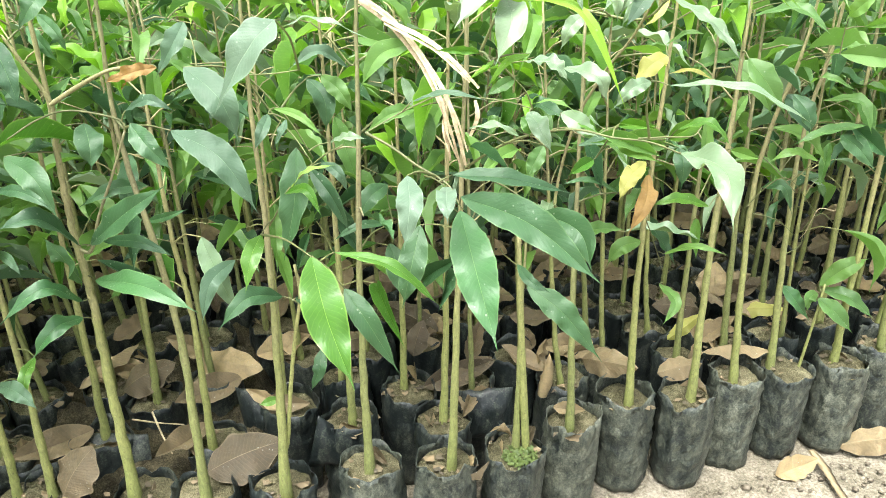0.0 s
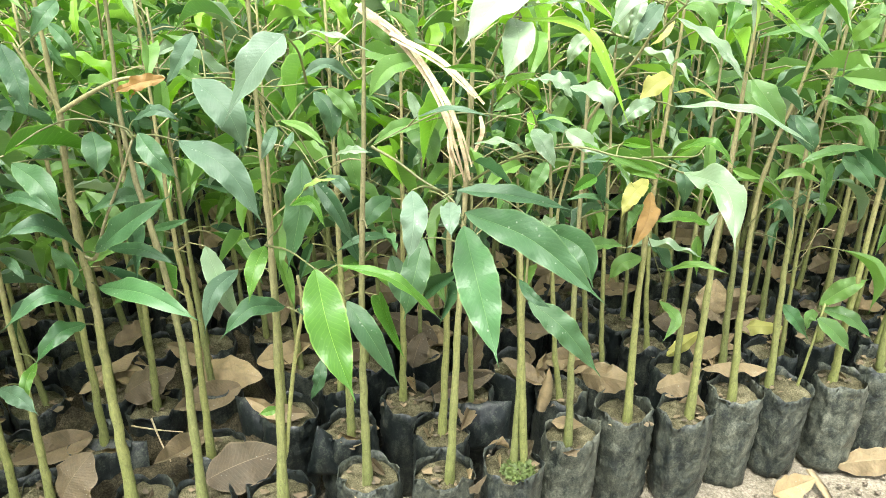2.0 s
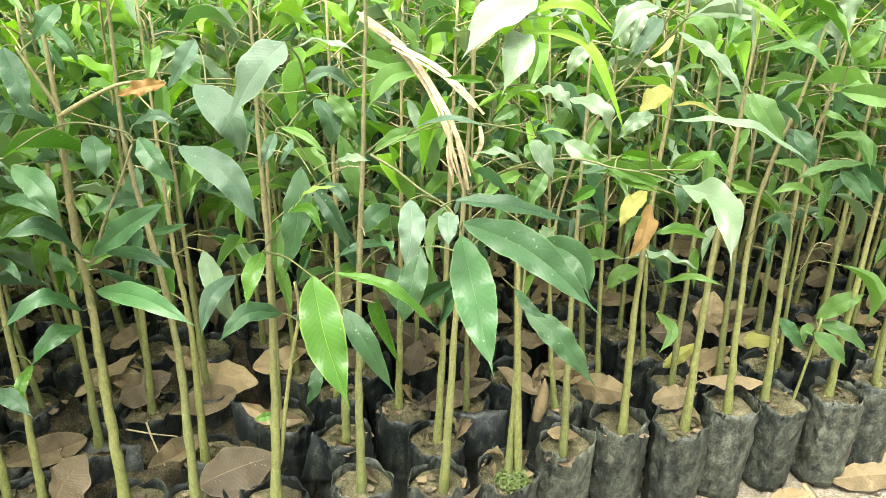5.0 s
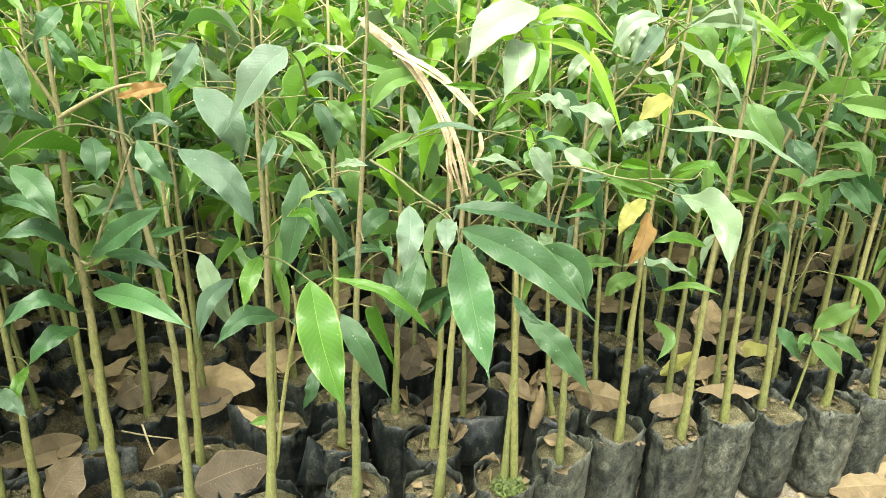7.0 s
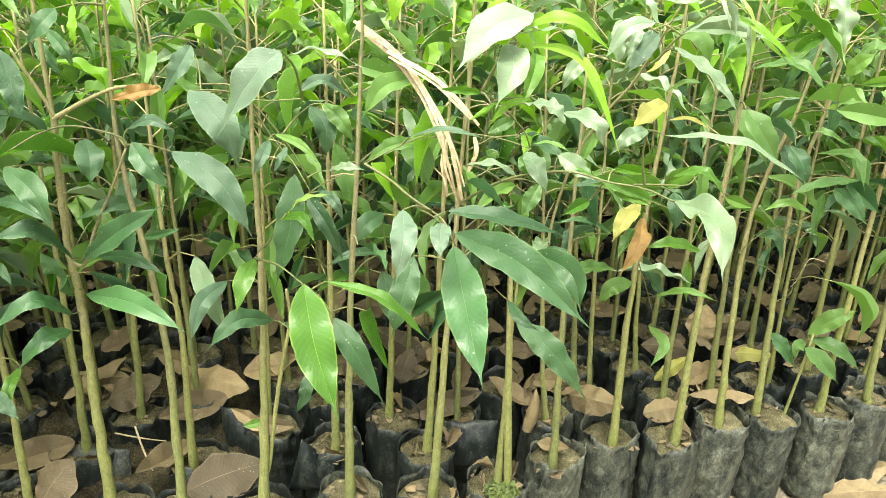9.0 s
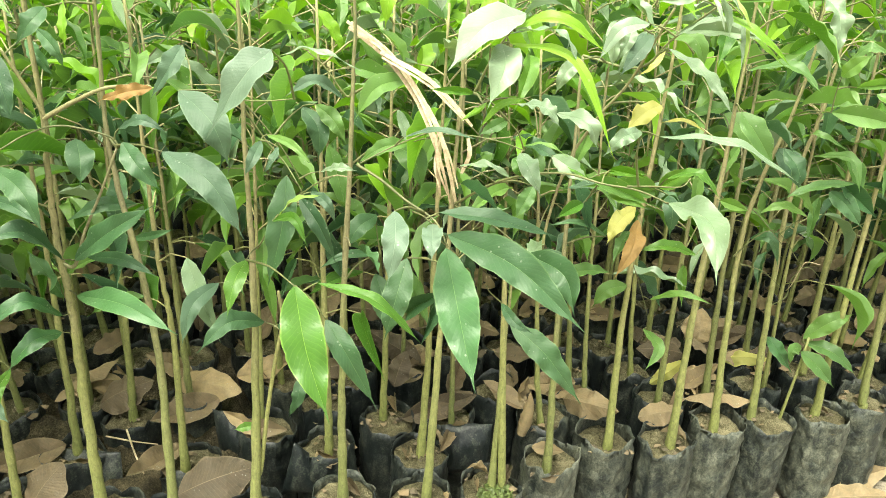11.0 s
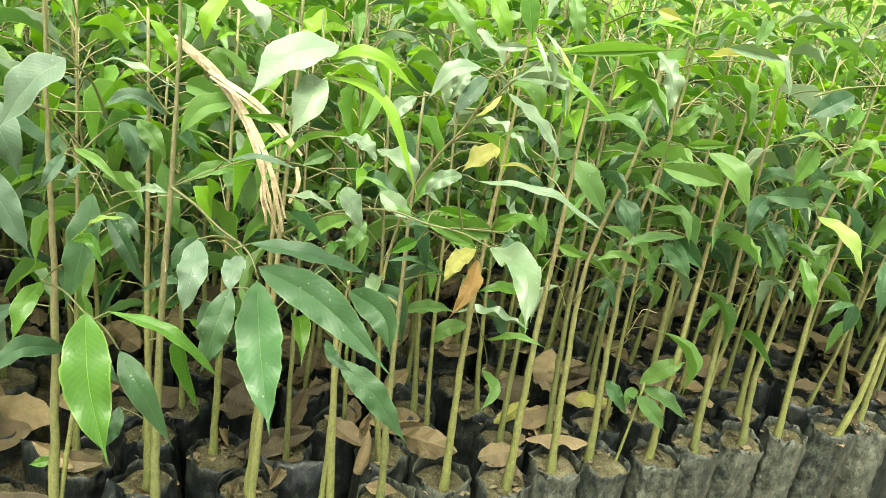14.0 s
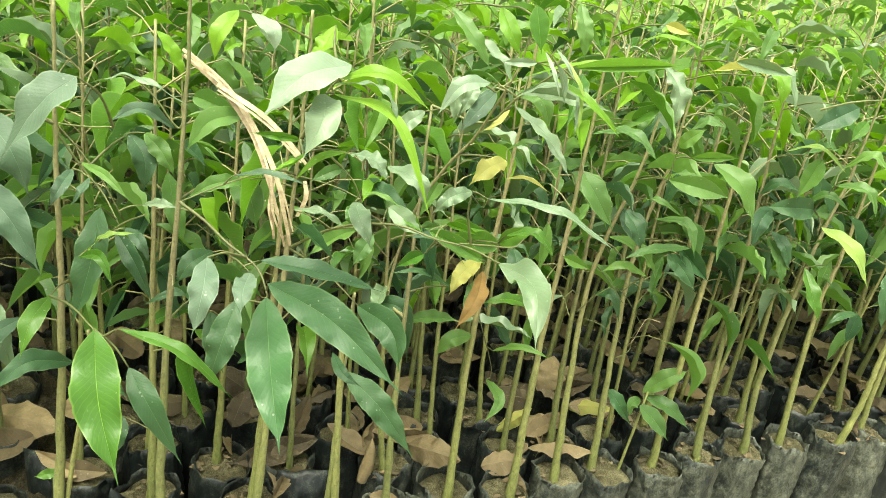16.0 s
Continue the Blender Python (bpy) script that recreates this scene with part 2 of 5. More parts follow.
BARK = bark_material()
PLASTIC = plastic_material("black_plastic", 0.0)
DUSTY_PLASTIC = plastic_material("dusty_black_plastic", 1.0)
POT_SOIL = earth_material("pot_soil", [(0.38, (0.037, 0.033, 0.016)), (0.5, (0.124, 0.113, 0.061)), (0.62, (0.267, 0.241, 0.143))], 30, 0.012)
GROUND_SOIL = earth_material("sandy_ground", [(0.40, (0.10, 0.088, 0.060)), (0.5, (0.22, 0.195, 0.142)), (0.60, (0.36, 0.32, 0.25))], 14, 0.012)
STRAW = straw_material("dry_straw", (0.24, 0.18, 0.10), (0.60, 0.51, 0.33))
SHOOT = straw_material("green_shoot", (0.085, 0.11, 0.035), (0.17, 0.18, 0.068))
DIRT = earth_material("spilled_earth", [(0.38, (0.018, 0.015, 0.009)), (0.5, (0.070, 0.060, 0.034)), (0.62, (0.18, 0.152, 0.090))], 24, 0.016)
MOSS = straw_material("moss_green", (0.045, 0.075, 0.014), (0.11, 0.155, 0.035))
PEBBLE = straw_material("pebble_grey", (0.12, 0.10, 0.075), (0.28, 0.25, 0.19))


# ---- mesh helpers ----
def mesh_from(name, verts, faces, mat, smooth=True, uvs=None):
    me = bpy.data.meshes.new(name)
    me.from_pydata(verts, [], faces)
    if uvs is not None:
        layer = me.uv_layers.new(name="blade")
        flat = np.array([uvs[i] for f in faces for i in f], dtype=np.float32).ravel()
        layer.data.foreach_set("uv", flat)
    me.materials.append(mat)
    if smooth:
        me.polygons.foreach_set("use_smooth", [True] * len(me.polygons))
    me.update()
    return me


def part_of(name, me, parent, matrix=None, label=""):
    """Links a mesh as one part of a thing; the matrix is in the thing's own space."""
    ob = new(name, me)
    ob.parent = parent
    if matrix is not None:
        ob.matrix_basis = matrix
    return tagged(ob, label)


def tube(points, radii, sides=7, wobble=0.0, seed=0):
    """A tapered tube along points, closed at its end."""
    rng = random.Random(seed)
    pts = [Vector(p) for p in points]
    verts, faces = [], []
    ref = Vector((0.3, 1, 0.1))
    for i, p in enumerate(pts):
        d = (pts[min(i + 1, len(pts) - 1)] - pts[max(i - 1, 0)]).normalized()
        a = d.cross(ref).normalized()
        b = d.cross(a)
        for k in range(sides):
            ang = 2 * math.pi * k / sides
            r = radii[i] * (1 + wobble * rng.uniform(-1, 1))
            verts.append(p + (a * math.cos(ang) + b * math.sin(ang)) * r)
        if i:
            for k in range(sides):
                q = (k + 1) % sides
                faces.append(((i - 1) * sides + k, (i - 1) * sides + q, i * sides + q, i * sides + k))
    faces.append(tuple(range((len(pts) - 1) * sides, len(pts) * sides)))
    return verts, faces


def smooth_path(points, steps):
    """Catmull-Rom points through a coarse path."""
    pts = [Vector(p) for p in points]
    full = [pts[0] * 2 - pts[1], *pts, pts[-1] * 2 - pts[-2]]
    out = []
    for i in range(1, len(full) - 2):
        p0, p1, p2, p3 = full[i - 1:i + 3]
        for s in range(steps):
            t = s / steps
            out.append(0.5 * (2 * p1 + (p2 - p0) * t + (2 * p0 - 5 * p1 + 4 * p2 - p3) * t * t + (3 * p1 - p0 - 3 * p2 + p3) * t ** 3))
    return out + [pts[-1]]


# ---- leaf blades ----
def blade_width(s):
    """Half width along an elliptic blade with a wedge base and a long drip tip."""
    body = math.sin(math.pi * min(1.0, s / 0.91) ** 0.90) ** 0.84 if s < 0.90 else 0.0
    drip = 0.15 * max(0.0, 1 - abs(s - 0.80) / 0.20) if s > 0.62 else 0.0
    return max(body, drip, 0.02 if 0 < s < 1 else 0.004)


def ovate_width(s):
    """Half width along a broad dead leaf with a short point."""
    return max(math.sin(math.pi * min(1.0, s) ** 0.86) ** 0.78 * (1 - 0.10 * s), 0.02)


def blade(bulge, fold, wave, hook, seed, along=26, across=6, outline=blade_width):
    """A unit leaf from the origin to (1, 0, 0); half width 0.5 at its broadest before scaling."""
    rng = random.Random(seed)
    ph, ph2, f = rng.uniform(0, 6), rng.uniform(0, 6), rng.uniform(2.2, 4.2)
    side_bend = rng.uniform(-0.05, 0.05)
    verts, faces, uvs = [], [], []
    for i in range(along + 1):
        s = i / along
        w = 0.5 * outline(s)
        mid_z = bulge * 4 * s * (1 - s) * (1.25 - 0.5 * s) - hook * max(0.0, s - 0.75) ** 2 * 4 * s * (1 - s)
        mid_y = side_bend * math.sin(math.pi * s)
        for j in range(across + 1):
            v = 2 * j / across - 1
            edge = abs(v) ** 1.5
            z = mid_z + w * abs(v) * fold * 0.30 + wave * edge * math.sin(f * 2 * math.pi * s + (ph if v > 0 else ph2)) * 0.032 * math.sin(math.pi * s)
            y = mid_y * 0.3 + v * w * (1 - 0.12 * abs(fold)) * (1 + 0.035 * min(wave, 1.5) * edge * math.sin(f * 2.6 * math.pi * s + (ph2 if v > 0 else ph)))
            rag = noise.noise(Vector((s * 9, 3.0 if v > 0 else -3.0, seed * 1.7))) + 0.7 * noise.noise(Vector((s * 21, 8.0 if v > 0 else -8.0, seed * 2.3)))
            taper = math.sin(math.pi * s)
            notch = 0.024 * math.sin(58 * s + 9 * noise.noise(Vector((s * 5, v, seed * 1.1)))) if outline is blade_width else 0.0
            y *= 1 + ((0.040 if outline is blade_width else 0.035) * rag + notch) * edge * taper
            z += (0.007 * edge * rag + 0.003 * noise.noise(Vector((s * 6, v * 1.6, seed * 0.9)))) * taper * min(1.0, wave + 0.2)
            verts.append((s + wave * 0.006 * edge * math.sin(9 * s + ph), y, z))
            uvs.append((s, (v + 1) / 2))
    for i in range(along):
        for j in range(across):
            a = i * (across + 1) + j
            faces.append((a, a + across + 1, a + across + 2, a + 1))
    return verts, faces, uvs


BULGES = (0.02, 0.07, 0.12, 0.17, 0.24)
FORMS, BLADES = 4, {}
for bi, bulge in enumerate(BULGES):
    for v in range(FORMS):
        BLADES[bi, v] = blade(bulge, (0.8, 1.1, 0.5, 1.4)[v], (0.5, 0.8, 1.1, 0.7)[v], (0.1, 0.5, 0.0, 0.8)[v], 100 + bi * 10 + v)
    BLADES[bi, FORMS] = blade(bulge, 0.15, 0.7, 0.1, 170 + bi)
CURLED = [blade((-0.10, 0.16, -0.20, 0.10)[v], (0.9, -1.0, 1.5, -0.8)[v], 1.5, (-0.9, 0.8, -1.2, 0.6)[v], 300 + v, outline=ovate_width) for v in range(4)]
CURLED += [blade(bulge, fold, 2.6, hook, seed, outline=ovate_width) for bulge, fold, hook, seed in ((0.20, 2.4, 1.0, 311), (-0.22, -2.6, -1.0, 312), (0.12, 3.2, 0.6, 313))]
BLADE_MESH = {}


def blade_mesh(bi, v, kind):
    if (bi, v, kind) not in BLADE_MESH:
        verts, faces, uvs = CURLED[v] if bi == "curled" else BLADES[bi, v]
        me = mesh_from("leaf_" + kind, verts, faces, LEAVES[kind], uvs=uvs)
        for e in me.edges:
            e.use_edge_sharp = all(i % 7 == 3 for i in e.vertices)
        BLADE_MESH[bi, v, kind] = me
    return BLADE_MESH[bi, v, kind]


def blade_frame(b, t, width, roll, ref=(0, -0.6, 0.8)):
    """The pose of a unit blade that runs from b to t, its upper face turned up and to the bed's front."""
    b, t = Vector(b), Vector(t)
    length = (t - b).length
    x = (t - b) / length
    ref = Vector(ref)
    z = (ref - x * ref.dot(x)).normalized()
    z = Matrix.Rotation(radians(roll), 3, x) @ z
    y = z.cross(x)
    m = Matrix((x * length, y * width, z * length)).transposed().to_4x4()
    m.translation = b
    return m


def nearest_bulge(bulge):
    return min(range(len(BULGES)), key=lambda i: abs(BULGES[i] - bulge))


# ---- saplings ----
RNG = random.Random(5)
TAKEN = []
SOIL_TOP = 0.15
GROUND = -0.022
LABEL = "slender green sapling with drooping leaves in a dusty black grow bag"


def bag_and_soil(seed, mat, height=0.166, radius=0.050):
    """An open plastic grow bag (creased wall, uneven rim, inner wall) and the rough soil that fills it."""
    rng = random.Random(seed)
    sides, rows = 44, 18
    ph = [rng.uniform(0, 6) for _ in range(9)]
    seam = rng.uniform(0, 6)
    lean = (rng.uniform(-0.007, 0.007), rng.uniform(-0.007, 0.007))
    flap = rng.uniform(0, 6)

    def skin(a, h, inset):
        top = height * (1 + 0.022 * math.sin(2 * a + ph[0]) + 0.015 * math.sin(5 * a + ph[1]) + 0.030 * noise.noise(Vector((math.cos(a) * 3, math.sin(a) * 3, seed))) + 0.022 * noise.noise(Vector((math.cos(a) * 9, math.sin(a) * 9, seed))))
        top += 0.012 * max(0.0, math.cos(a - flap)) ** 6
        z = GROUND * (1 - h) + h * top
        r = radius * (0.93 + 0.09 * math.sin(math.pi * min(1, h * 0.8 + 0.1)))
        r += 0.0012 * math.sin(3 * a + ph[3] + 5 * h) + 0.0006 * math.sin(7 * a + ph[4] - 9 * h) + 0.0008 * math.sin(11 * a + 3 * h + ph[5])
        r += 0.0004 * math.sin(21 * h + 2 * math.sin(2 * a + ph[6])) * max(0.0, 0.4 + math.sin(a + ph[8]))
        r += 0.0050 * max(0.0, 1 - abs(math.sin((a - seam) / 2)) * 9) + 0.0042 * max(0.0, 1 - abs(math.cos((a - seam) / 2)) * 9)
        buckle = noise.noise(Vector((math.cos(a) * 1.2, math.sin(a) * 1.2, h * 9 + seed * 3)))
        r -= 0.0042 * max(0.0, 0.25 - abs(buckle)) * 4
        if h > 0.9:
            r += (0.0034 * math.sin(4 * a + ph[7]) + 0.0022 * math.sin(7 * a + ph[2]) - 0.0005) * (h - 0.9) * 10
        q = Vector((math.cos(a) * 2.2, math.sin(a) * 2.2, h * 7 + seed))
        r += 0.0014 * noise.noise(Vector((q.x, q.y, h * 3 + seed))) + 0.0013 * noise.noise(q * 2.3)
        return Vector((math.cos(a) * (r - inset) + lean[0] * h, math.sin(a) * (r - inset) + lean[1] * h, z))

    verts, faces = [], []
    levels = [(i / rows, 0.0) for i in range(rows + 1)] + [(1.0, 0.0005), (0.93, 0.0008), (0.84, 0.0012)]
    for h, inset in levels:
        for k in range(sides):
            verts.append(skin(2 * math.pi * k / sides, h, inset))
    for i in range(len(levels) - 1):
        for k in range(sides):
            q = (k + 1) % sides
            faces.append((i * sides + k, i * sides + q, (i + 1) * sides + q, (i + 1) * sides + k))
    faces.append(tuple(reversed(range(sides))))

    earth, fill, rings, spokes = [Vector((lean[0], lean[1], SOIL_TOP + 0.003))], [], 6, 24
    level = (SOIL_TOP - GROUND) / (height - GROUND)
    for i in range(1, rings + 1):
        for k in range(spokes):
            a = 2 * math.pi * k / spokes
            edge = skin(a, level, 0.0022)
            p = Vector((lean[0], lean[1], 0)).lerp(edge, i / rings)
            p.z = SOIL_TOP + (rng.uniform(-0.004, 0.005) if i < rings else -0.004)
            earth.append(p)
    for k in range(spokes):
        fill.append((0, 1 + k, 1 + (k + 1) % spokes))
    for i in range(rings - 1):
        for k in range(spokes):
            q = (k + 1) % spokes
            fill.append((1 + i * spokes + k, 1 + (i + 1) * spokes + k, 1 + (i + 1) * spokes + q, 1 + i * spokes + q))
    return mesh_from("grow_bag", verts, faces, mat), mesh_from("soil", earth, fill, POT_SOIL)


BAGS = [bag_and_soil(40 + i, PLASTIC, 0.156 + 0.0019 * i, 0.0462 + 0.0006 * (i % 4)) for i in range(8)]
DUSTY_BAGS = [bag_and_soil(60 + i, DUSTY_PLASTIC, 0.156 + 0.0019 * i, 0.0462 + 0.0006 * (i % 4)) for i in range(8)]


def stem_point(path, z):
    for a, b in zip(path, path[1:]):
        if z <= b.z:
            return a.lerp(b, max(0.0, (z - a.z) / (b.z - a.z)))
    return path[-1]


def add_leaf(thing, b, t, width, bulge, roll, kind, form=None, ref=(0, -0.6, 0.8), stalk=None):
    if form is None:
        form = FORMS if width < 0.14 * (Vector(t) - Vector(b)).length else RNG.randrange(FORMS)
    return part_of("leaf", blade_mesh(nearest_bulge(bulge), form, kind), stalk or thing, Matrix.Translation(-thing.location) @ blade_frame(b, t, width, roll, ref))


def add_twig(thing, a, b, r=0.0022, sag=0.15):
    """A thin side shoot or leaf stalk from the stem at a to b."""
    a, b = Vector(a), Vector(b)
    d = b - a
    mid = a.lerp(b, 0.5) + Vector((0, 0, -sag * d.length)) + Vector((RNG.uniform(-1, 1), RNG.uniform(-1, 1), 0)) * 0.06 * d.length
    pts = [p - thing.location for p in smooth_path([a, mid, b], 4)]
    n = len(pts) - 1
    verts, faces = tube(pts, [r * (1 - 0.55 * i / n) for i in range(n + 1)], 5)
    return part_of("twig", mesh_from("twig", verts, faces, SHOOT), thing)


PATHS = {}


def sapling(points, radius, leaves, seed, lowest=0.55, coarse=False, label="", shift=None, dusty=False):
    """One potted sapling: bag, soil, stem and its crown of single leaves."""
    rng = random.Random(seed)
    base = Vector(points[0])
    thing = new("potted_sapling")
    thing.location = (base.x, base.y, 0)
    tagged(thing, label or LABEL, "sapling", "saplings in grow bags")
    spin = pose(0, 0, 0, 0, 0, rng.uniform(0, 360))
    off = Matrix.Translation((rng.uniform(-0.012, 0.012), rng.uniform(-0.006, 0.012), 0))
    if shift:
        off = Matrix.Translation((*shift, 0))
    shell, earth = (DUSTY_BAGS if dusty else BAGS)[seed % len(BAGS)]
    part_of("grow_bag", shell, thing, off @ spin, "dust-grey black plastic grow bag" if dusty else "creased black plastic grow bag")
    part_of("soil", earth, thing, off @ spin)
    path = smooth_path(points, 9 if not coarse else 5)
    path[0].z -= 0.012
    top = path[-1].z
    kink = 0.0016
    for i in range(2, len(path)):
        path[i] += Vector((rng.uniform(-kink, kink), rng.uniform(-kink, kink), 0)) * 0.6
    radii = [max(0.0018, 0.95 * radius * (1.18 if i == 0 else 1.0) * (1 - 0.82 * max(0.0, (p.z - 0.15) / (top - 0.15)) ** 0.62)) for i, p in enumerate(path)]
    radii = [r * (1.10 if i % 3 == 1 else 0.98) for i, r in enumerate(radii)]
    verts, faces = tube([p - thing.location for p in path], radii, 8 if not coarse else 6, 0.05, seed)
    PATHS[thing.name] = path
    turn = rng.uniform(0, 6.28)
    for i in range(leaves):
        f = (i + rng.uniform(0, 0.8)) / max(1, leaves)
        z = lowest + (top - lowest) * f ** 0.85
        p = stem_point(path, min(z, top - 0.005))
        turn += 2.4 + rng.uniform(-0.5, 0.5)
        reach = rng.uniform(0.012, 0.05) + (0.05 if rng.random() < 0.25 else 0.0)
        out = Vector((math.cos(turn), math.sin(turn), 0))
        b = p + out * reach + Vector((0, 0, reach * rng.uniform(0.1, 0.9)))
        length = rng.uniform(0.070, 0.125) * (0.85 if f > 0.85 else 1.0)
        dip = radians(rng.uniform(-58, 5) if f < 0.8 else rng.uniform(-40, 35))
        swing = turn + rng.uniform(-0.5, 0.5)
        t = b + Vector((math.cos(swing) * math.cos(dip), math.sin(swing) * math.cos(dip), math.sin(dip))) * length
        kind = rng.choices(("dark", "mid", "pale", "young", "lime"), (3.4, 5, 1.0, 0.9, 0.2) if f < 0.6 else (0.5, 4.0, 1.2, 2.6, 3.4))[0]
        v, f = tube([q - thing.location for q in (p, p.lerp(b, 0.5) + Vector((0, 0, 0.1 * reach)), b)], [0.0014, 0.0011, 0.0009], 4)
        faces += [tuple(k + len(verts) for k in face) for face in f]
        verts += v
        add_leaf(thing, b, t, length * rng.uniform(0.20, 0.27), rng.choice(BULGES[1:]), rng.uniform(-38, 38), kind, None, (0, -0.15, 0.98))
    part_of("stem", mesh_from("stem", verts, faces, BARK), thing)
    TAKEN.append((base.x, base.y))
    return thing


def seedling(points):
    """A short bare shoot that carries its leaves at the top."""
    base = Vector(points[0])
    thing = new("seedling")
    thing.location = (base.x, base.y, SOIL_TOP)
    tagged(thing, "small thin seedling with bright green leaves in the soil", "seedling")
    path = smooth_path(points, 4)
    verts, faces = tube([p - thing.location for p in path], [0.0028 - 0.0001 * i for i in range(len(path))], 6)
    part_of("stem", mesh_from("stem", verts, faces, BARK), thing)
    PATHS[thing.name] = path
    return thing


SHOOTS = []


def leaf_at(thing, b, t, width, bulge, roll, kind, form=None):
    """A leaf of known place, with the stalk that carries it, from the stem or from a side shoot close by."""
    path = PATHS[thing.name]
    b = Vector(b)
    reach = min((Vector((p.x, p.y, 0)) - Vector((b.x, b.y, 0))).length for p in path)
    z = min(max(b.z - 0.35 * reach, path[0].z + 0.05), path[-1].z - 0.01)
    a = stem_point(path, z)
    if SHOOTS:
        owner, near = min(SHOOTS, key=lambda q: (q[1] - b).length)
        if (near - b).length < 0.6 * (a - b).length:
            thing, a = owner, near
    stalk = add_twig(thing, a, b, 0.0014 if (a - b).length > 0.06 else 0.0011, -0.06)
    n = 6
    SHOOTS.extend((thing, a.lerp(b, (k + 1) / n)) for k in range(n))
    return add_leaf(thing, b, t, width, bulge, roll, kind, form, stalk=stalk)


def leaf_along(b, m, t, width, roll, kind, fold=0.0):
    """A single leaf whose midrib runs from b over m to t, on a stalk from the stem or shoot nearest to it."""
    b, m, t = Vector(b), Vector(m), Vector(t)
    owner, near, best = None, None, 9.0
    for thing, p in SHOOTS:
        d = (p - b).length + 1.5 * max(0.0, p.z - b.z)
        if d < best:
            owner, near, best = thing, p, d
    for name, path in PATHS.items():
        for p in path[3:]:
            d = (p - b).length * 1.15 + 1.5 * max(0.0, p.z - b.z)
            if d < best:
                owner, near, best = bpy.data.objects[name], p, d
    stalk = add_twig(owner, near, b, 0.0016 if best > 0.06 else 0.0012, -0.06)
    SHOOTS.extend((owner, near.lerp(b, (k + 1) / 5)) for k in range(5))
    seed = len(SHOOTS)
    rng = random.Random(seed)
    spine = smooth_path([b, m, t], 14)
    n, across = len(spine) - 1, 8
    fold, wave, ripple = fold or rng.uniform(0.22, 0.55), rng.uniform(0.05, 0.11), rng.uniform(2.6, 4.6)
    ripple *= min(1.0, (t - b).length / (2.8 * width))
    if kind in ("pale", "yellow", "orange", "brown"):
        wave *= 1.9
    ph = (rng.uniform(0, 6), rng.uniform(0, 6))
    verts, faces, uvs = [], [], []
    for i, p in enumerate(spine):
        s = i / n
        d = (spine[min(i + 1, n)] - spine[max(i - 1, 0)]).normalized()
        up = Vector((0, -0.62, 0.78))
        z = (up - d * up.dot(d)).normalized()
        z = Matrix.Rotation(radians(roll + 14 * (s - 0.4)), 3, d) @ z
        y = z.cross(d)
        half = 0.39 * width * blade_width(s)
        taper = math.sin(math.pi * s)
        for j in range(across + 1):
            v = 2 * j / across - 1
            edge, side = abs(v) ** 1.6, 0 if v > 0 else 1
            rag = noise.noise(Vector((s * 8, 4.0 * side, seed * 1.7))) + 0.6 * noise.noise(Vector((s * 19, 4.0 * side, seed * 2.3)))
            notch = math.sin(52 * s + 8 * noise.noise(Vector((s * 5, side, seed * 1.1))))
            out = half * v * (1 + (0.055 * rag + 0.022 * notch) * edge * taper)
            lift = half * abs(v) * fold - half * 0.16 * v * v
            lift += width * edge * taper * (wave * math.sin(ripple * 6.28 * s + ph[side]) + 0.035 * rag)
            lift += width * 0.022 * noise.noise(Vector((s * 7, v * 2, seed))) * taper
            verts.append(p + y * out + z * lift - owner.location)
            uvs.append((s, (v + 1) / 2))
    for i in range(n):
        for j in range(across):
            k = i * (across + 1) + j
            faces.append((k, k + across + 1, k + across + 2, k + 1))
    me = mesh_from("leaf_" + kind, verts, faces, LEAVES[kind], uvs=uvs)
    for e in me.edges:
        e.use_edge_sharp = all(i % (across + 1) == across // 2 for i in e.vertices)
    return part_of("leaf", me, stalk)


def branch_near(points, radius):
    """A thin side shoot along points, grown by the sapling whose stem stands nearest to its start."""
    first = Vector(points[0])
    thing = min((o for o in scene.objects if o.name in PATHS and o.name.startswith("potted")), key=lambda o: min((p - first).length for p in PATHS[o.name]))
    root = min(PATHS[thing.name], key=lambda p: (p - first).length)
    pts = [Vector(p) for p in points]
    if 0.006 < (root - first).length < 0.08:
        pts = [root] + pts
    path = smooth_path(pts, 5)
    n = len(path)
    SHOOTS.extend((thing, p) for p in path[2:])
    verts, faces = tube([p - thing.location for p in path], [0.72 * radius * (1 - 0.5 * i / n) for i in range(n)], 6, 0.08, 5)
    return part_of("side_shoot", mesh_from("side_shoot", verts, faces, BARK if radius > 0.003 else SHOOT), thing)


# ---- ground ----
def ground_sheet():
    bm = bmesh.new()
    xs = [-400, -60, -12, -4] + [-2 + 0.06 * i for i in range(76)] + [4, 12, 60, 400]
    ys = [-400, -60, -12, -3, -1] + [0.06 * i for i in range(40)] + [3.5, 6, 12, 60, 400]
    grid = []
    for y in ys:
        row = []
        for x in xs:
            near = -3 < x < 4 and -1 < y < 4
            z = (noise.noise(Vector((x * 4, y * 4, 0))) * 0.010 + noise.noise(Vector((x * 17, y * 17, 3))) * 0.004) if near else 0.0
            row.append(bm.verts.new((x, y, z + GROUND - 0.002)))
        grid.append(row)
    for j in range(len(ys) - 1):
        for i in range(len(xs) - 1):
            bm.faces.new((grid[j][i], grid[j][i + 1], grid[j + 1][i + 1], grid[j + 1][i]))
    me = bpy.data.meshes.new("ground")
    bm.to_mesh(me)
    bm.free()
    me.materials.append(GROUND_SOIL)
    me.polygons.foreach_set("use_smooth", [True] * len(me.polygons))
    ob = new("ground", me)
    tagged(ob, "dry sandy nursery ground with dusty tan soil", "ground", kind="structure")


ground_sheet()

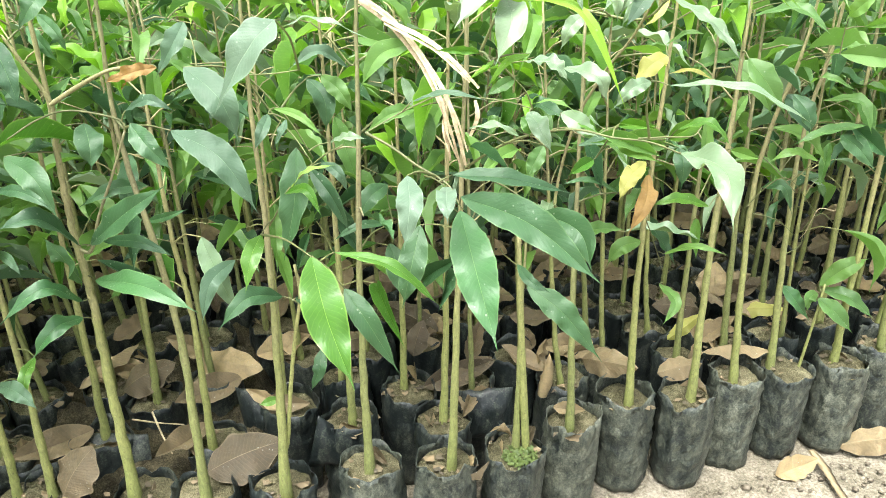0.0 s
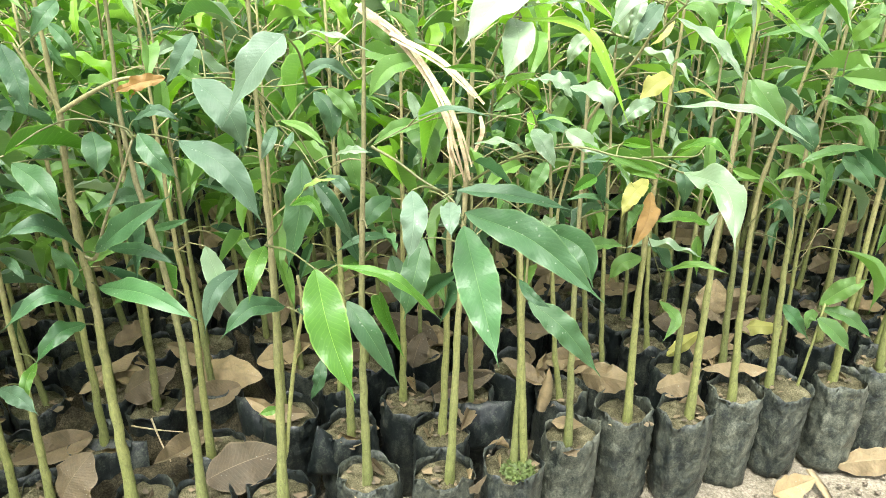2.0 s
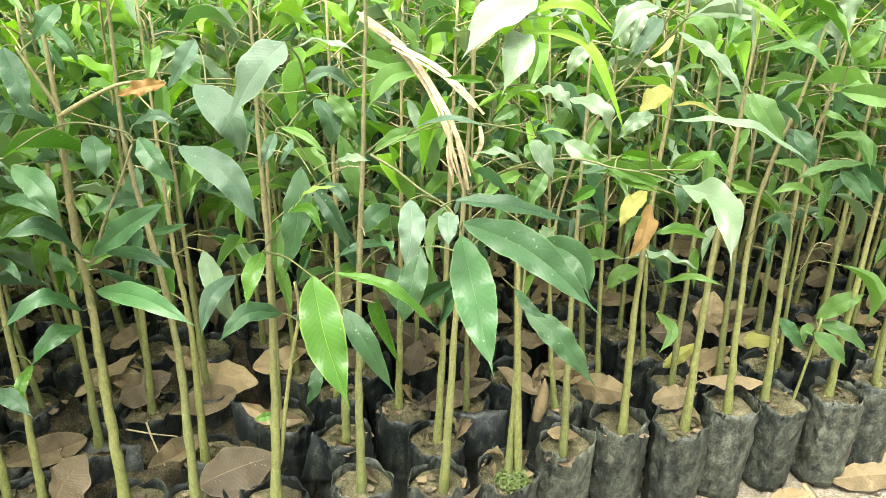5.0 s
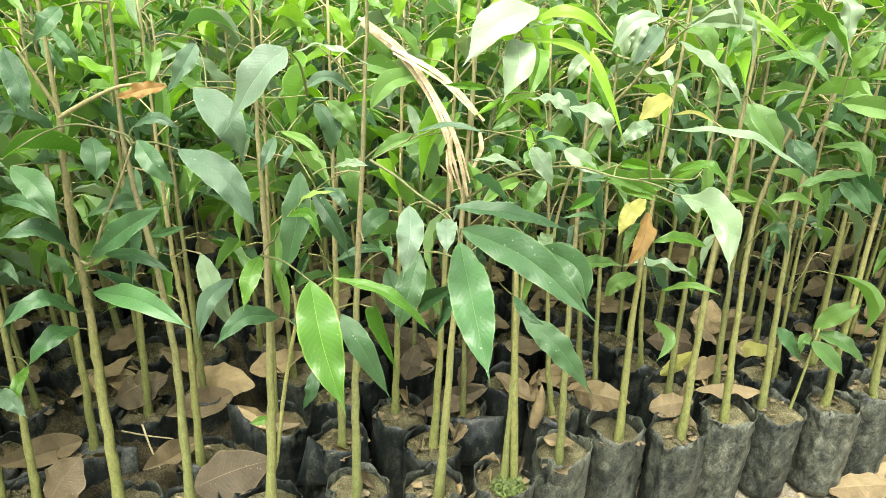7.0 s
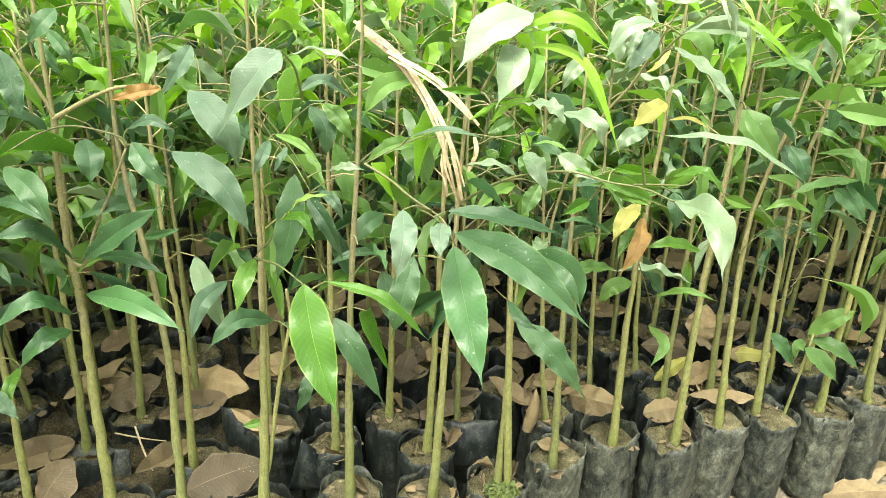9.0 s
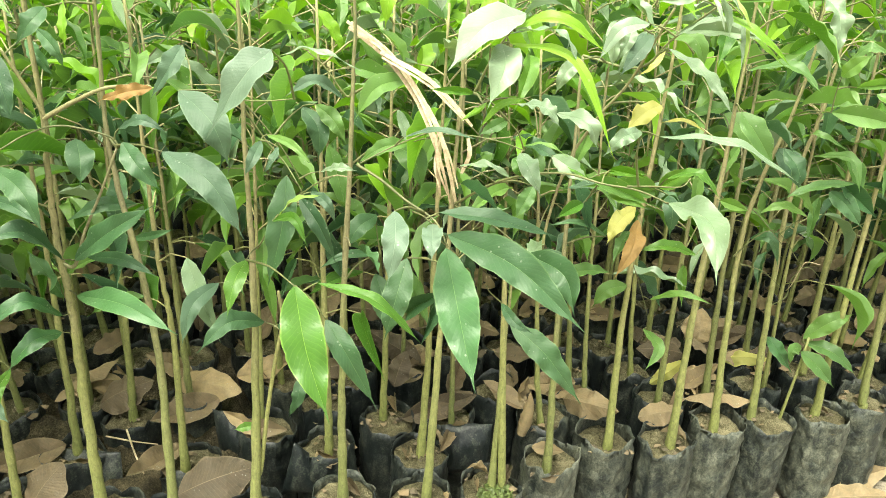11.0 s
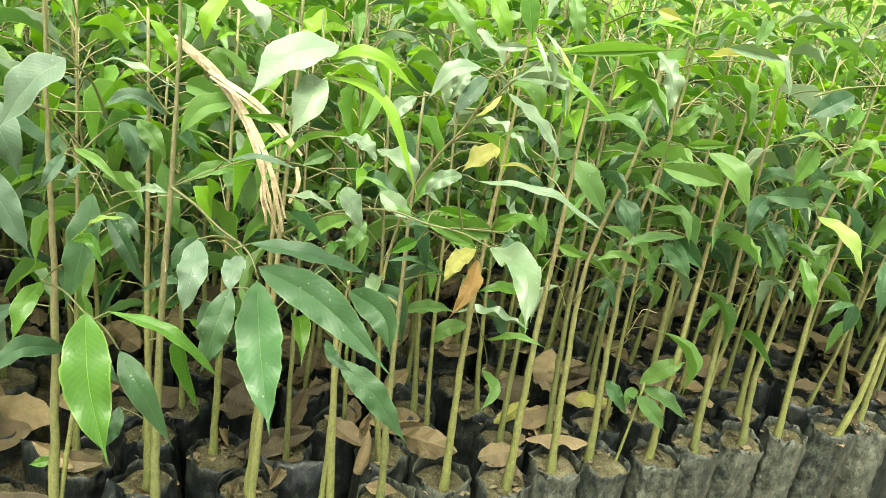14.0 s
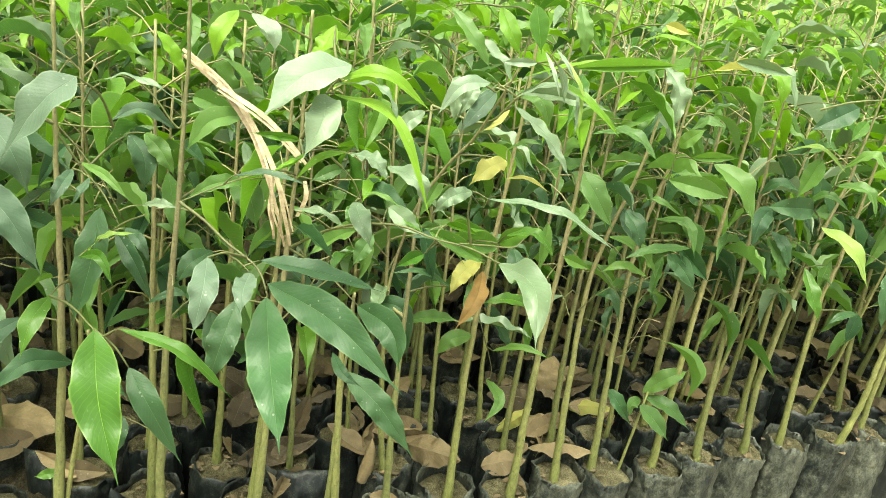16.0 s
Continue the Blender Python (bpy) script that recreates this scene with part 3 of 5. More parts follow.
# ---- front saplings, from the bed's edge inwards ----
s_a = sapling([(-0.074, 0.841, 0.150), (-0.073, 0.841, 0.388), (-0.056, 0.841, 0.800), (-0.054, 0.841, 0.930)], 0.0085, 1, 11, label="tall slender sapling with a side shoot of young leaves", shift=(0.005, 0.009), dusty=True)
s_b = sapling([(0.047, 0.857, 0.150), (0.056, 0.857, 0.472), (0.065, 0.857, 0.797), (0.066, 0.857, 0.900)], 0.0085, 0, 14, label="tall sapling carrying pale drooping top leaves and dry grass", shift=(-0.011, 0.008), dusty=True)
s_c = sapling([(0.143, 0.903, 0.150), (0.143, 0.903, 0.508), (0.143, 0.903, 0.560)], 0.0070, 0, 17, shift=(-0.006, -0.004), dusty=True)
s_d = sapling([(0.230, 0.951, 0.150), (0.216, 0.951, 0.431), (0.205, 0.951, 0.800)], 0.0080, 0, 20, shift=(0.002, 0.022), dusty=True)
s_e = sapling([(0.333, 1.022, 0.150), (0.321, 1.022, 0.443), (0.328, 1.022, 0.801), (0.327, 1.022, 0.920)], 0.0082, 0, 23, label="slender sapling with a yellowed and a withered leaf", shift=(-0.001, 0.018), dusty=True)
s_f = sapling([(0.439, 1.042, 0.150), (0.429, 1.042, 0.445), (0.426, 1.042, 0.797), (0.424, 1.042, 0.960)], 0.0085, 2, 26, shift=(-0.001, 0.012), dusty=True)
s_g = sapling([(0.522, 1.094, 0.150), (0.504, 1.094, 0.349), (0.494, 1.094, 0.553), (0.527, 1.094, 0.744), (0.528, 1.094, 0.900)], 0.0082, 1, 29, label="sapling with its upper stem bent to one side", shift=(0.01, 0.011), dusty=True)
s_h = sapling([(0.599, 1.141, 0.150), (0.575, 1.141, 0.429), (0.568, 1.141, 0.591), (0.584, 1.141, 0.743), (0.581, 1.141, 0.920)], 0.0080, 2, 32, shift=(0.027, -0.002), dusty=True)
s_i = sapling([(0.718, 1.165, 0.150), (0.712, 1.165, 0.285), (0.695, 1.165, 0.900)], 0.0085, 4, 35, shift=(0.015, -0.001), dusty=True)
s_j = sapling([(0.818, 1.204, 0.150), (0.805, 1.204, 0.241), (0.749, 1.204, 0.900)], 0.0085, 4, 38, shift=(0.004, 0.003), dusty=True)
s_k = sapling([(0.928, 1.245, 0.150), (0.906, 1.245, 0.319), (0.915, 1.245, 0.589), (0.928, 1.245, 0.716), (0.929, 1.245, 0.880)], 0.0085, 6, 41, label="sapling bent outwards over the edge of the bed", shift=(-0.004, 0.011), dusty=True)
s_l = sapling([(1.012, 1.275, 0.150), (0.982, 1.275, 0.448), (0.987, 1.275, 0.609), (0.978, 1.275, 0.880)], 0.0085, 6, 44, shift=(0.025, 0.013), dusty=True)
s_m = sapling([(1.142, 1.291, 0.150), (1.155, 1.291, 0.273), (1.153, 1.291, 0.390), (1.165, 1.291, 0.850)], 0.0090, 8, 47, label="strongly leaning sapling growing from the rim of its bag", shift=(-0.002, 0.03), dusty=True)
s_n = sapling([(1.230, 1.360, 0.150), (1.218, 1.360, 0.333), (1.196, 1.360, 0.860)], 0.0080, 13, 50, shift=(0.031, 0.002), dusty=True)
s_o = sapling([(-0.404, 0.771, 0.150), (-0.398, 0.771, 0.352), (-0.393, 0.771, 0.475), (-0.393, 0.771, 0.523), (-0.395, 0.771, 0.584), (-0.390, 0.771, 0.676), (-0.385, 0.771, 0.728), (-0.382, 0.771, 0.900)], 0.0100, 0, 53, label="forked brown-stemmed sapling with large dark green leaves")
s_p = sapling([(-0.302, 0.777, 0.150), (-0.294, 0.777, 0.458), (-0.317, 0.777, 0.695), (-0.311, 0.777, 0.840), (-0.312, 0.777, 0.950)], 0.0085, 0, 56)
s_q = sapling([(-0.325, 0.875, 0.150), (-0.319, 0.875, 0.394), (-0.326, 0.875, 0.535), (-0.327, 0.875, 0.850)], 0.0075, 8, 59, lowest=0.40)
s_r = sapling([(-0.187, 0.784, 0.150), (-0.168, 0.784, 0.507), (-0.166, 0.784, 0.745), (-0.163, 0.784, 0.880)], 0.0092, 0, 62, label="dark-leaved sapling with a bright young leaf at its side")
s_s = sapling([(-0.522, 0.764, 0.150), (-0.512, 0.764, 0.315), (-0.492, 0.764, 0.850)], 0.0075, 16, 65, lowest=0.58)
s_t = sapling([(-0.574, 0.761, 0.150), (-0.565, 0.761, 0.276), (-0.540, 0.761, 0.850)], 0.0075, 16, 68, lowest=0.55)
s_u = sapling([(-0.499, 0.884, 0.150), (-0.491, 0.884, 0.343), (-0.478, 0.884, 0.850)], 0.0080, 13, 71, lowest=0.40)
s_v = sapling([(-0.456, 0.981, 0.150), (-0.445, 0.981, 0.332), (-0.427, 0.981, 0.850)], 0.0078, 16, 74, lowest=0.40)
s_w = sapling([(-0.118, 0.947, 0.150), (-0.119, 0.947, 0.273), (-0.122, 0.947, 0.850)], 0.0082, 8, 77, lowest=0.40)
s_x = sapling([(0.028, 0.962, 0.150), (0.034, 0.962, 0.448), (0.039, 0.962, 0.850)], 0.0082, 13, 80, lowest=0.40)
s_y = sapling([(-0.046, 1.042, 0.150), (-0.044, 1.042, 0.297), (-0.040, 1.042, 0.850)], 0.0078, 16, 83, lowest=0.40)
s_z = sapling([(0.071, 1.049, 0.150), (0.066, 1.049, 0.297), (0.058, 1.049, 0.800)], 0.0060, 16, 86, lowest=0.40)
s_aa = sapling([(0.224, 1.070, 0.150), (0.204, 1.070, 0.288), (0.158, 1.070, 0.800)], 0.0065, 16, 89, lowest=0.40)
s_ab = sapling([(0.301, 1.123, 0.150), (0.283, 1.123, 0.346), (0.258, 1.123, 0.800)], 0.0062, 15, 92, lowest=0.40)
s_ac = sapling([(0.433, 1.143, 0.150), (0.426, 1.143, 0.383), (0.417, 1.143, 0.850)], 0.0072, 14, 95, lowest=0.40)
s_ad = sapling([(0.531, 1.198, 0.150), (0.514, 1.198, 0.378), (0.492, 1.198, 0.880)], 0.0078, 16, 98, lowest=0.40)
s_ae = sapling([(0.631, 1.310, 0.150), (0.619, 1.310, 0.301), (0.594, 1.310, 0.850)], 0.0075, 16, 101, lowest=0.40)
s_af = sapling([(0.739, 1.296, 0.150), (0.725, 1.296, 0.358), (0.704, 1.296, 0.880)], 0.0085, 16, 104, lowest=0.40)
s_ag = sapling([(0.399, 1.237, 0.150), (0.380, 1.237, 0.309), (0.347, 1.237, 0.800)], 0.0062, 16, 107, lowest=0.40)
s_ah = sapling([(-0.374, 1.028, 0.150), (-0.378, 1.028, 0.316), (-0.384, 1.028, 0.800)], 0.0075, 16, 110, lowest=0.40)
s_ai = sapling([(0.960, 1.350, 0.150), (0.933, 1.350, 0.455), (0.911, 1.350, 0.880)], 0.0082, 16, 113, lowest=0.40)
s_aj = sapling([(1.230, 1.451, 0.150), (1.191, 1.451, 0.362), (1.137, 1.451, 0.850)], 0.0082, 16, 116, lowest=0.40)
s_ak = sapling([(0.279, 1.203, 0.150), (0.246, 1.203, 0.509), (0.228, 1.203, 0.850)], 0.0070, 16, 119, lowest=0.40)
s_al = sapling([(0.876, 1.510, 0.150), (0.864, 1.510, 0.392), (0.850, 1.510, 0.850)], 0.0080, 16, 122, lowest=0.40)
# the small seedling beside its neighbour in one bag
seedling([(0.649, 1.143, 0.150), (0.656, 1.146, 0.235), (0.664, 1.155, 0.315)])
leaf_along((0.657, 1.160, 0.309), (0.691, 1.155, 0.347), (0.732, 1.170, 0.358), 0.041, 0, "mid")
leaf_along((0.661, 1.160, 0.302), (0.701, 1.135, 0.300), (0.747, 1.130, 0.262), 0.035, 0, "mid")
leaf_along((0.655, 1.150, 0.289), (0.678, 1.125, 0.277), (0.712, 1.120, 0.240), 0.038, 10, "mid")
leaf_along((0.602, 1.170, 0.301), (0.617, 1.150, 0.286), (0.651, 1.150, 0.243), 0.032, 10, "bluish")
leaf_along((0.657, 1.160, 0.295), (0.637, 1.140, 0.294), (0.638, 1.140, 0.268), 0.026, -10, "mid")
# side shoots that can be followed
branch_near([(0.064, 0.857, 0.719), (0.042, 0.830, 0.731), (-0.001, 0.790, 0.722), (-0.038, 0.765, 0.706)], 0.0018)
branch_near([(-0.038, 0.765, 0.706), (-0.009, 0.750, 0.696), (0.019, 0.730, 0.684), (0.052, 0.712, 0.671), (0.068, 0.690, 0.653)], 0.0026)
branch_near([(-0.378, 0.770, 0.552), (-0.355, 0.765, 0.601), (-0.324, 0.760, 0.657), (-0.300, 0.760, 0.707)], 0.0036)
branch_near([(-0.300, 0.760, 0.707), (-0.306, 0.760, 0.719), (-0.351, 0.750, 0.731), (-0.384, 0.740, 0.723), (-0.409, 0.720, 0.708)], 0.0022)
branch_near([(-0.386, 0.771, 0.705), (-0.382, 0.770, 0.733), (-0.396, 0.765, 0.771), (-0.411, 0.760, 0.807)], 0.0042)
branch_near([(-0.383, 0.770, 0.731), (-0.346, 0.770, 0.752), (-0.306, 0.770, 0.770), (-0.264, 0.780, 0.772)], 0.0040)
branch_near([(-0.165, 0.784, 0.755), (-0.148, 0.800, 0.715), (-0.126, 0.800, 0.688), (-0.103, 0.780, 0.664)], 0.0020)
branch_near([(-0.160, 0.784, 0.587), (-0.124, 0.750, 0.644), (-0.081, 0.720, 0.692), (-0.050, 0.700, 0.716)], 0.0018)
branch_near([(0.069, 0.857, 0.635), (0.104, 0.830, 0.669), (0.140, 0.800, 0.695), (0.184, 0.780, 0.708), (0.222, 0.765, 0.705), (0.259, 0.755, 0.704), (0.295, 0.750, 0.692)], 0.0026)
branch_near([(0.247, 0.757, 0.707), (0.276, 0.760, 0.708), (0.305, 0.770, 0.706), (0.316, 0.780, 0.713)], 0.0016)
branch_near([(0.031, 0.850, 0.716), (0.064, 0.857, 0.719), (0.109, 0.830, 0.723), (0.139, 0.800, 0.724)], 0.0018)
branch_near([(0.187, 1.000, 0.515), (0.203, 0.980, 0.643), (0.234, 0.950, 0.726), (0.260, 0.930, 0.773), (0.279, 0.900, 0.832), (0.290, 0.880, 0.871)], 0.0034)
branch_near([(0.268, 0.920, 0.796), (0.297, 0.900, 0.834), (0.325, 0.860, 0.873), (0.340, 0.840, 0.888)], 0.0024)
branch_near([(0.317, 1.022, 0.502), (0.335, 1.020, 0.462), (0.359, 1.030, 0.401), (0.361, 1.030, 0.376)], 0.0016)
branch_near([(0.143, 0.903, 0.468), (0.118, 0.900, 0.489), (0.110, 0.890, 0.506)], 0.0018)
branch_near([(-0.065, 0.841, 0.760), (-0.086, 0.830, 0.793), (-0.102, 0.820, 0.811)], 0.0020)
branch_near([(0.497, 1.094, 0.563), (0.517, 1.080, 0.547), (0.542, 1.060, 0.522)], 0.0016)
branch_near([(0.487, 1.090, 0.486), (0.531, 1.080, 0.537), (0.599, 1.100, 0.467)], 0.0016)
branch_near([(0.702, 1.000, 0.861), (0.730, 0.980, 0.880), (0.778, 0.970, 0.893)], 0.0022)
branch_near([(0.627, 1.200, 0.365), (0.624, 1.190, 0.405), (0.639, 1.180, 0.434), (0.667, 1.190, 0.414), (0.695, 1.200, 0.378)], 0.0014)
branch_near([(0.496, 1.094, 0.471), (0.530, 1.080, 0.468), (0.564, 1.080, 0.442)], 0.0014)
branch_near([(-0.185, 0.800, 0.758), (-0.172, 0.800, 0.757), (-0.131, 0.800, 0.709), (-0.106, 0.800, 0.662)], 0.0020)
branch_near([(-0.172, 0.800, 0.758), (-0.140, 0.790, 0.762), (-0.108, 0.780, 0.769)], 0.0016)
branch_near([(-0.176, 0.790, 0.251), (-0.160, 0.785, 0.352), (-0.146, 0.780, 0.428), (-0.132, 0.775, 0.494), (-0.133, 0.770, 0.540)], 0.0052)
# leaves that can be told apart, each on its stalk
leaf_at(s_b, (0.070, 0.850, 0.661), (0.121, 0.800, 0.648), 0.017, 0.08, 0, "dark")
leaf_at(s_b, (0.024, 0.800, 0.892), (0.043, 0.780, 0.868), 0.017, 0.05, 5, "pale")
leaf_at(s_b, (0.157, 0.860, 0.661), (0.138, 0.840, 0.625), 0.021, 0.06, -5, "mid")
leaf_at(s_b, (0.118, 0.780, 0.762), (0.088, 0.760, 0.749), 0.014, 0.12, -25, "mid")
leaf_at(s_b, (0.170, 0.800, 0.720), (0.211, 0.780, 0.699), 0.023, 0.05, 20, "pale")
leaf_at(s_b, (0.187, 0.800, 0.716), (0.210, 0.780, 0.704), 0.015, 0.06, 25, "young")
leaf_at(s_b, (0.084, 0.700, 0.808), (0.042, 0.680, 0.814), 0.008, 0.05, -35, "young")
leaf_at(s_d, (0.250, 0.900, 0.649), (0.295, 0.860, 0.642), 0.021, 0.05, 30, "mid")
leaf_at(s_d, (0.220, 0.880, 0.636), (0.188, 0.860, 0.622), 0.019, 0.05, -15, "young")
leaf_at(s_d, (0.268, 0.860, 0.845), (0.232, 0.820, 0.805), 0.019, 0.05, -10, "grey", 4)
leaf_at(s_d, (0.241, 0.850, 0.689), (0.286, 0.840, 0.693), 0.013, 0.10, 25, "young")
leaf_at(s_d, (0.307, 0.880, 0.664), (0.346, 0.860, 0.699), 0.023, 0.08, 30, "young")
leaf_at(s_d, (0.219, 0.840, 0.683), (0.290, 0.820, 0.663), 0.022, 0.12, 25, "mid")
leaf_at(s_d, (0.294, 0.860, 0.849), (0.392, 0.820, 0.851), 0.016, 0.16, 30, "pale")
leaf_at(s_d, (0.234, 0.800, 0.709), (0.272, 0.780, 0.709), 0.010, 0.06, 20, "young")
leaf_at(s_e, (0.312, 0.920, 0.644), (0.214, 0.880, 0.658), 0.032, 0.10, -30, "mid")
leaf_at(s_e, (0.299, 0.900, 0.937), (0.311, 0.880, 0.890), 0.024, 0.05, 15, "young")
leaf_at(s_e, (0.349, 0.880, 0.881), (0.464, 0.860, 0.905), 0.018, 0.10, 40, "mid")
leaf_at(s_e, (0.296, 0.860, 0.850), (0.354, 0.850, 0.863), 0.016, 0.14, 35, "pale")
leaf_at(s_e, (0.302, 0.840, 0.886), (0.262, 0.830, 0.883), 0.010, 0.04, -40, "pale_sheen")
leaf_at(s_e, (0.315, 0.800, 0.893), (0.327, 0.780, 0.858), 0.006, 0.03, -10, "pale_sheen")
leaf_at(s_e, (0.341, 0.800, 0.877), (0.344, 0.780, 0.828), 0.005, 0.03, 0, "pale_sheen")
leaf_at(s_f, (0.426, 1.020, 0.600), (0.462, 1.000, 0.595), 0.019, 0.08, 30, "mid")
leaf_at(s_f, (0.468, 1.050, 0.793), (0.506, 1.020, 0.824), 0.022, 0.14, 40, "mid")
leaf_at(s_f, (0.464, 1.000, 0.809), (0.499, 0.980, 0.842), 0.021, 0.14, 35, "young")
leaf_at(s_f, (0.460, 0.950, 0.936), (0.486, 0.930, 0.931), 0.014, 0.06, 45, "yellow", 0)
leaf_at(s_g, (0.534, 1.000, 0.739), (0.615, 0.980, 0.732), 0.030, 0.18, 35, "mid")
leaf_at(s_g, (0.535, 1.000, 0.785), (0.557, 0.980, 0.819), 0.021, 0.10, 25, "mid")
leaf_at(s_g, (0.557, 1.000, 0.773), (0.610, 0.980, 0.787), 0.016, 0.14, 35, "mid")
leaf_at(s_g, (0.607, 0.980, 0.893), (0.528, 0.960, 0.890), 0.019, 0.10, -5, "yellow", 0)
leaf_at(s_g, (0.554, 0.950, 0.908), (0.616, 0.920, 0.905), 0.017, 0.16, 45, "pale")
leaf_at(s_h, (0.606, 1.080, 0.620), (0.656, 1.050, 0.580), 0.032, 0.05, 30, "dark")
leaf_at(s_j, (0.831, 1.150, 0.685), (0.733, 1.120, 0.687), 0.038, 0.12, -30, "dark")
leaf_at(s_j, (0.797, 1.120, 0.772), (0.769, 1.100, 0.712), 0.032, 0.06, 5, "mid")
leaf_at(s_j, (0.812, 1.100, 0.857), (0.740, 1.080, 0.816), 0.035, 0.08, -15, "dark")
leaf_at(s_j, (0.830, 1.100, 0.839), (0.805, 1.080, 0.810), 0.020, 0.08, 0, "young")
leaf_at(s_l, (1.042, 1.250, 0.474), (1.020, 1.220, 0.423), 0.029, 0.08, 15, "dark")
leaf_at(s_r, (-0.179, 0.790, 0.323), (-0.206, 0.780, 0.319), 0.013, 0.05, -10, "young")
leaf_at(s_w, (-0.077, 0.950, 0.767), (-0.009, 0.920, 0.757), 0.027, 0.10, 25, "mid")
leaf_at(s_x, (0.000, 0.950, 0.417), (0.064, 0.900, 0.491), 0.032, 0.10, 30, "dark")

# leaves that arch or hang in a way of their own
leaf_along((-0.097, 0.670, 0.842), (-0.117, 0.648, 0.821), (-0.156, 0.650, 0.761), 0.049, 0, "dusty")
leaf_along((-0.207, 0.720, 0.786), (-0.168, 0.698, 0.762), (-0.154, 0.700, 0.716), 0.044, 0, "grey")
leaf_along((-0.231, 0.720, 0.721), (-0.171, 0.688, 0.704), (-0.137, 0.680, 0.647), 0.042, 0, "grey")
leaf_along((-0.283, 0.740, 0.721), (-0.259, 0.718, 0.705), (-0.236, 0.720, 0.676), 0.030, 10, "dark")
leaf_along((-0.216, 0.760, 0.822), (-0.222, 0.738, 0.804), (-0.247, 0.740, 0.768), 0.027, -15, "grey")
leaf_along((-0.330, 0.720, 0.858), (-0.335, 0.698, 0.846), (-0.355, 0.700, 0.823), 0.026, -20, "dark")
leaf_along((-0.323, 0.740, 0.863), (-0.315, 0.718, 0.838), (-0.316, 0.720, 0.814), 0.014, 20, "lime")
leaf_along((-0.380, 0.780, 0.825), (-0.352, 0.758, 0.812), (-0.343, 0.760, 0.788), 0.019, 25, "dark")
leaf_along((-0.411, 0.740, 0.811), (-0.382, 0.708, 0.783), (-0.372, 0.700, 0.748), 0.031, -10, "dark")
leaf_along((-0.407, 0.800, 0.808), (-0.382, 0.778, 0.796), (-0.369, 0.780, 0.774), 0.022, 30, "bluish")
leaf_along((-0.432, 0.740, 0.681), (-0.383, 0.708, 0.669), (-0.363, 0.700, 0.626), 0.037, 5, "dark")
leaf_along((-0.454, 0.740, 0.641), (-0.393, 0.698, 0.658), (-0.351, 0.680, 0.646), 0.018, 10, "dark")
leaf_along((-0.385, 0.760, 0.564), (-0.391, 0.708, 0.622), (-0.425, 0.680, 0.621), 0.034, -10, "dark")
leaf_along((-0.399, 0.770, 0.507), (-0.394, 0.738, 0.557), (-0.407, 0.730, 0.590), 0.033, -20, "bluish")
leaf_along((-0.398, 0.760, 0.487), (-0.410, 0.708, 0.534), (-0.456, 0.680, 0.499), 0.027, -15, "bluish")
leaf_along((-0.376, 0.760, 0.517), (-0.291, 0.708, 0.542), (-0.217, 0.680, 0.526), 0.036, 0, "bluish")
leaf_along((-0.371, 0.760, 0.565), (-0.306, 0.728, 0.620), (-0.246, 0.720, 0.661), 0.038, 20, "dark")
leaf_along((-0.306, 0.800, 0.624), (-0.332, 0.768, 0.634), (-0.376, 0.760, 0.612), 0.023, -20, "dark")
leaf_along((-0.367, 0.780, 0.560), (-0.306, 0.748, 0.577), (-0.261, 0.740, 0.562), 0.020, 15, "dark")
leaf_along((-0.352, 0.860, 0.547), (-0.311, 0.838, 0.566), (-0.281, 0.840, 0.577), 0.014, 20, "bluish")
leaf_along((-0.356, 0.780, 0.707), (-0.337, 0.748, 0.694), (-0.337, 0.740, 0.666), 0.038, -25, "dark")
leaf_along((-0.477, 0.740, 0.565), (-0.438, 0.708, 0.571), (-0.423, 0.700, 0.553), 0.014, 10, "grey")
leaf_along((-0.404, 0.760, 0.463), (-0.415, 0.718, 0.474), (-0.443, 0.700, 0.439), 0.032, -15, "bluish")
leaf_along((-0.467, 0.740, 0.415), (-0.465, 0.708, 0.406), (-0.466, 0.700, 0.374), 0.019, -20, "young")
leaf_along((-0.512, 0.720, 0.386), (-0.463, 0.688, 0.400), (-0.438, 0.680, 0.382), 0.028, 0, "grey")
leaf_along((-0.295, 0.760, 0.729), (-0.258, 0.738, 0.747), (-0.232, 0.740, 0.735), 0.017, 10, "grey")
leaf_along((-0.394, 0.780, 0.679), (-0.400, 0.758, 0.689), (-0.427, 0.760, 0.674), 0.020, -10, "dark")
leaf_along((-0.208, 0.780, 0.539), (-0.225, 0.738, 0.530), (-0.236, 0.720, 0.483), 0.028, -20, "grey")
leaf_along((-0.155, 0.780, 0.490), (-0.184, 0.738, 0.511), (-0.219, 0.720, 0.476), 0.032, -10, "dark")
leaf_along((-0.139, 0.780, 0.488), (-0.106, 0.748, 0.500), (-0.079, 0.740, 0.476), 0.023, 10, "dark")
leaf_along((-0.114, 0.760, 0.690), (-0.113, 0.728, 0.640), (-0.130, 0.720, 0.570), 0.041, 0, "dark")
leaf_along((-0.120, 0.720, 0.653), (-0.088, 0.688, 0.672), (-0.072, 0.680, 0.644), 0.014, 10, "young")
leaf_along((-0.122, 0.740, 0.644), (-0.096, 0.718, 0.679), (-0.061, 0.720, 0.687), 0.012, -25, "yellowgreen")
leaf_along((-0.083, 0.740, 0.681), (-0.061, 0.718, 0.679), (-0.052, 0.720, 0.655), 0.015, 15, "grey")
leaf_along((-0.107, 0.780, 0.658), (-0.080, 0.758, 0.635), (-0.060, 0.760, 0.585), 0.024, 20, "dark")
leaf_along((-0.158, 0.740, 0.594), (-0.158, 0.698, 0.588), (-0.163, 0.680, 0.553), 0.027, -10, "young")
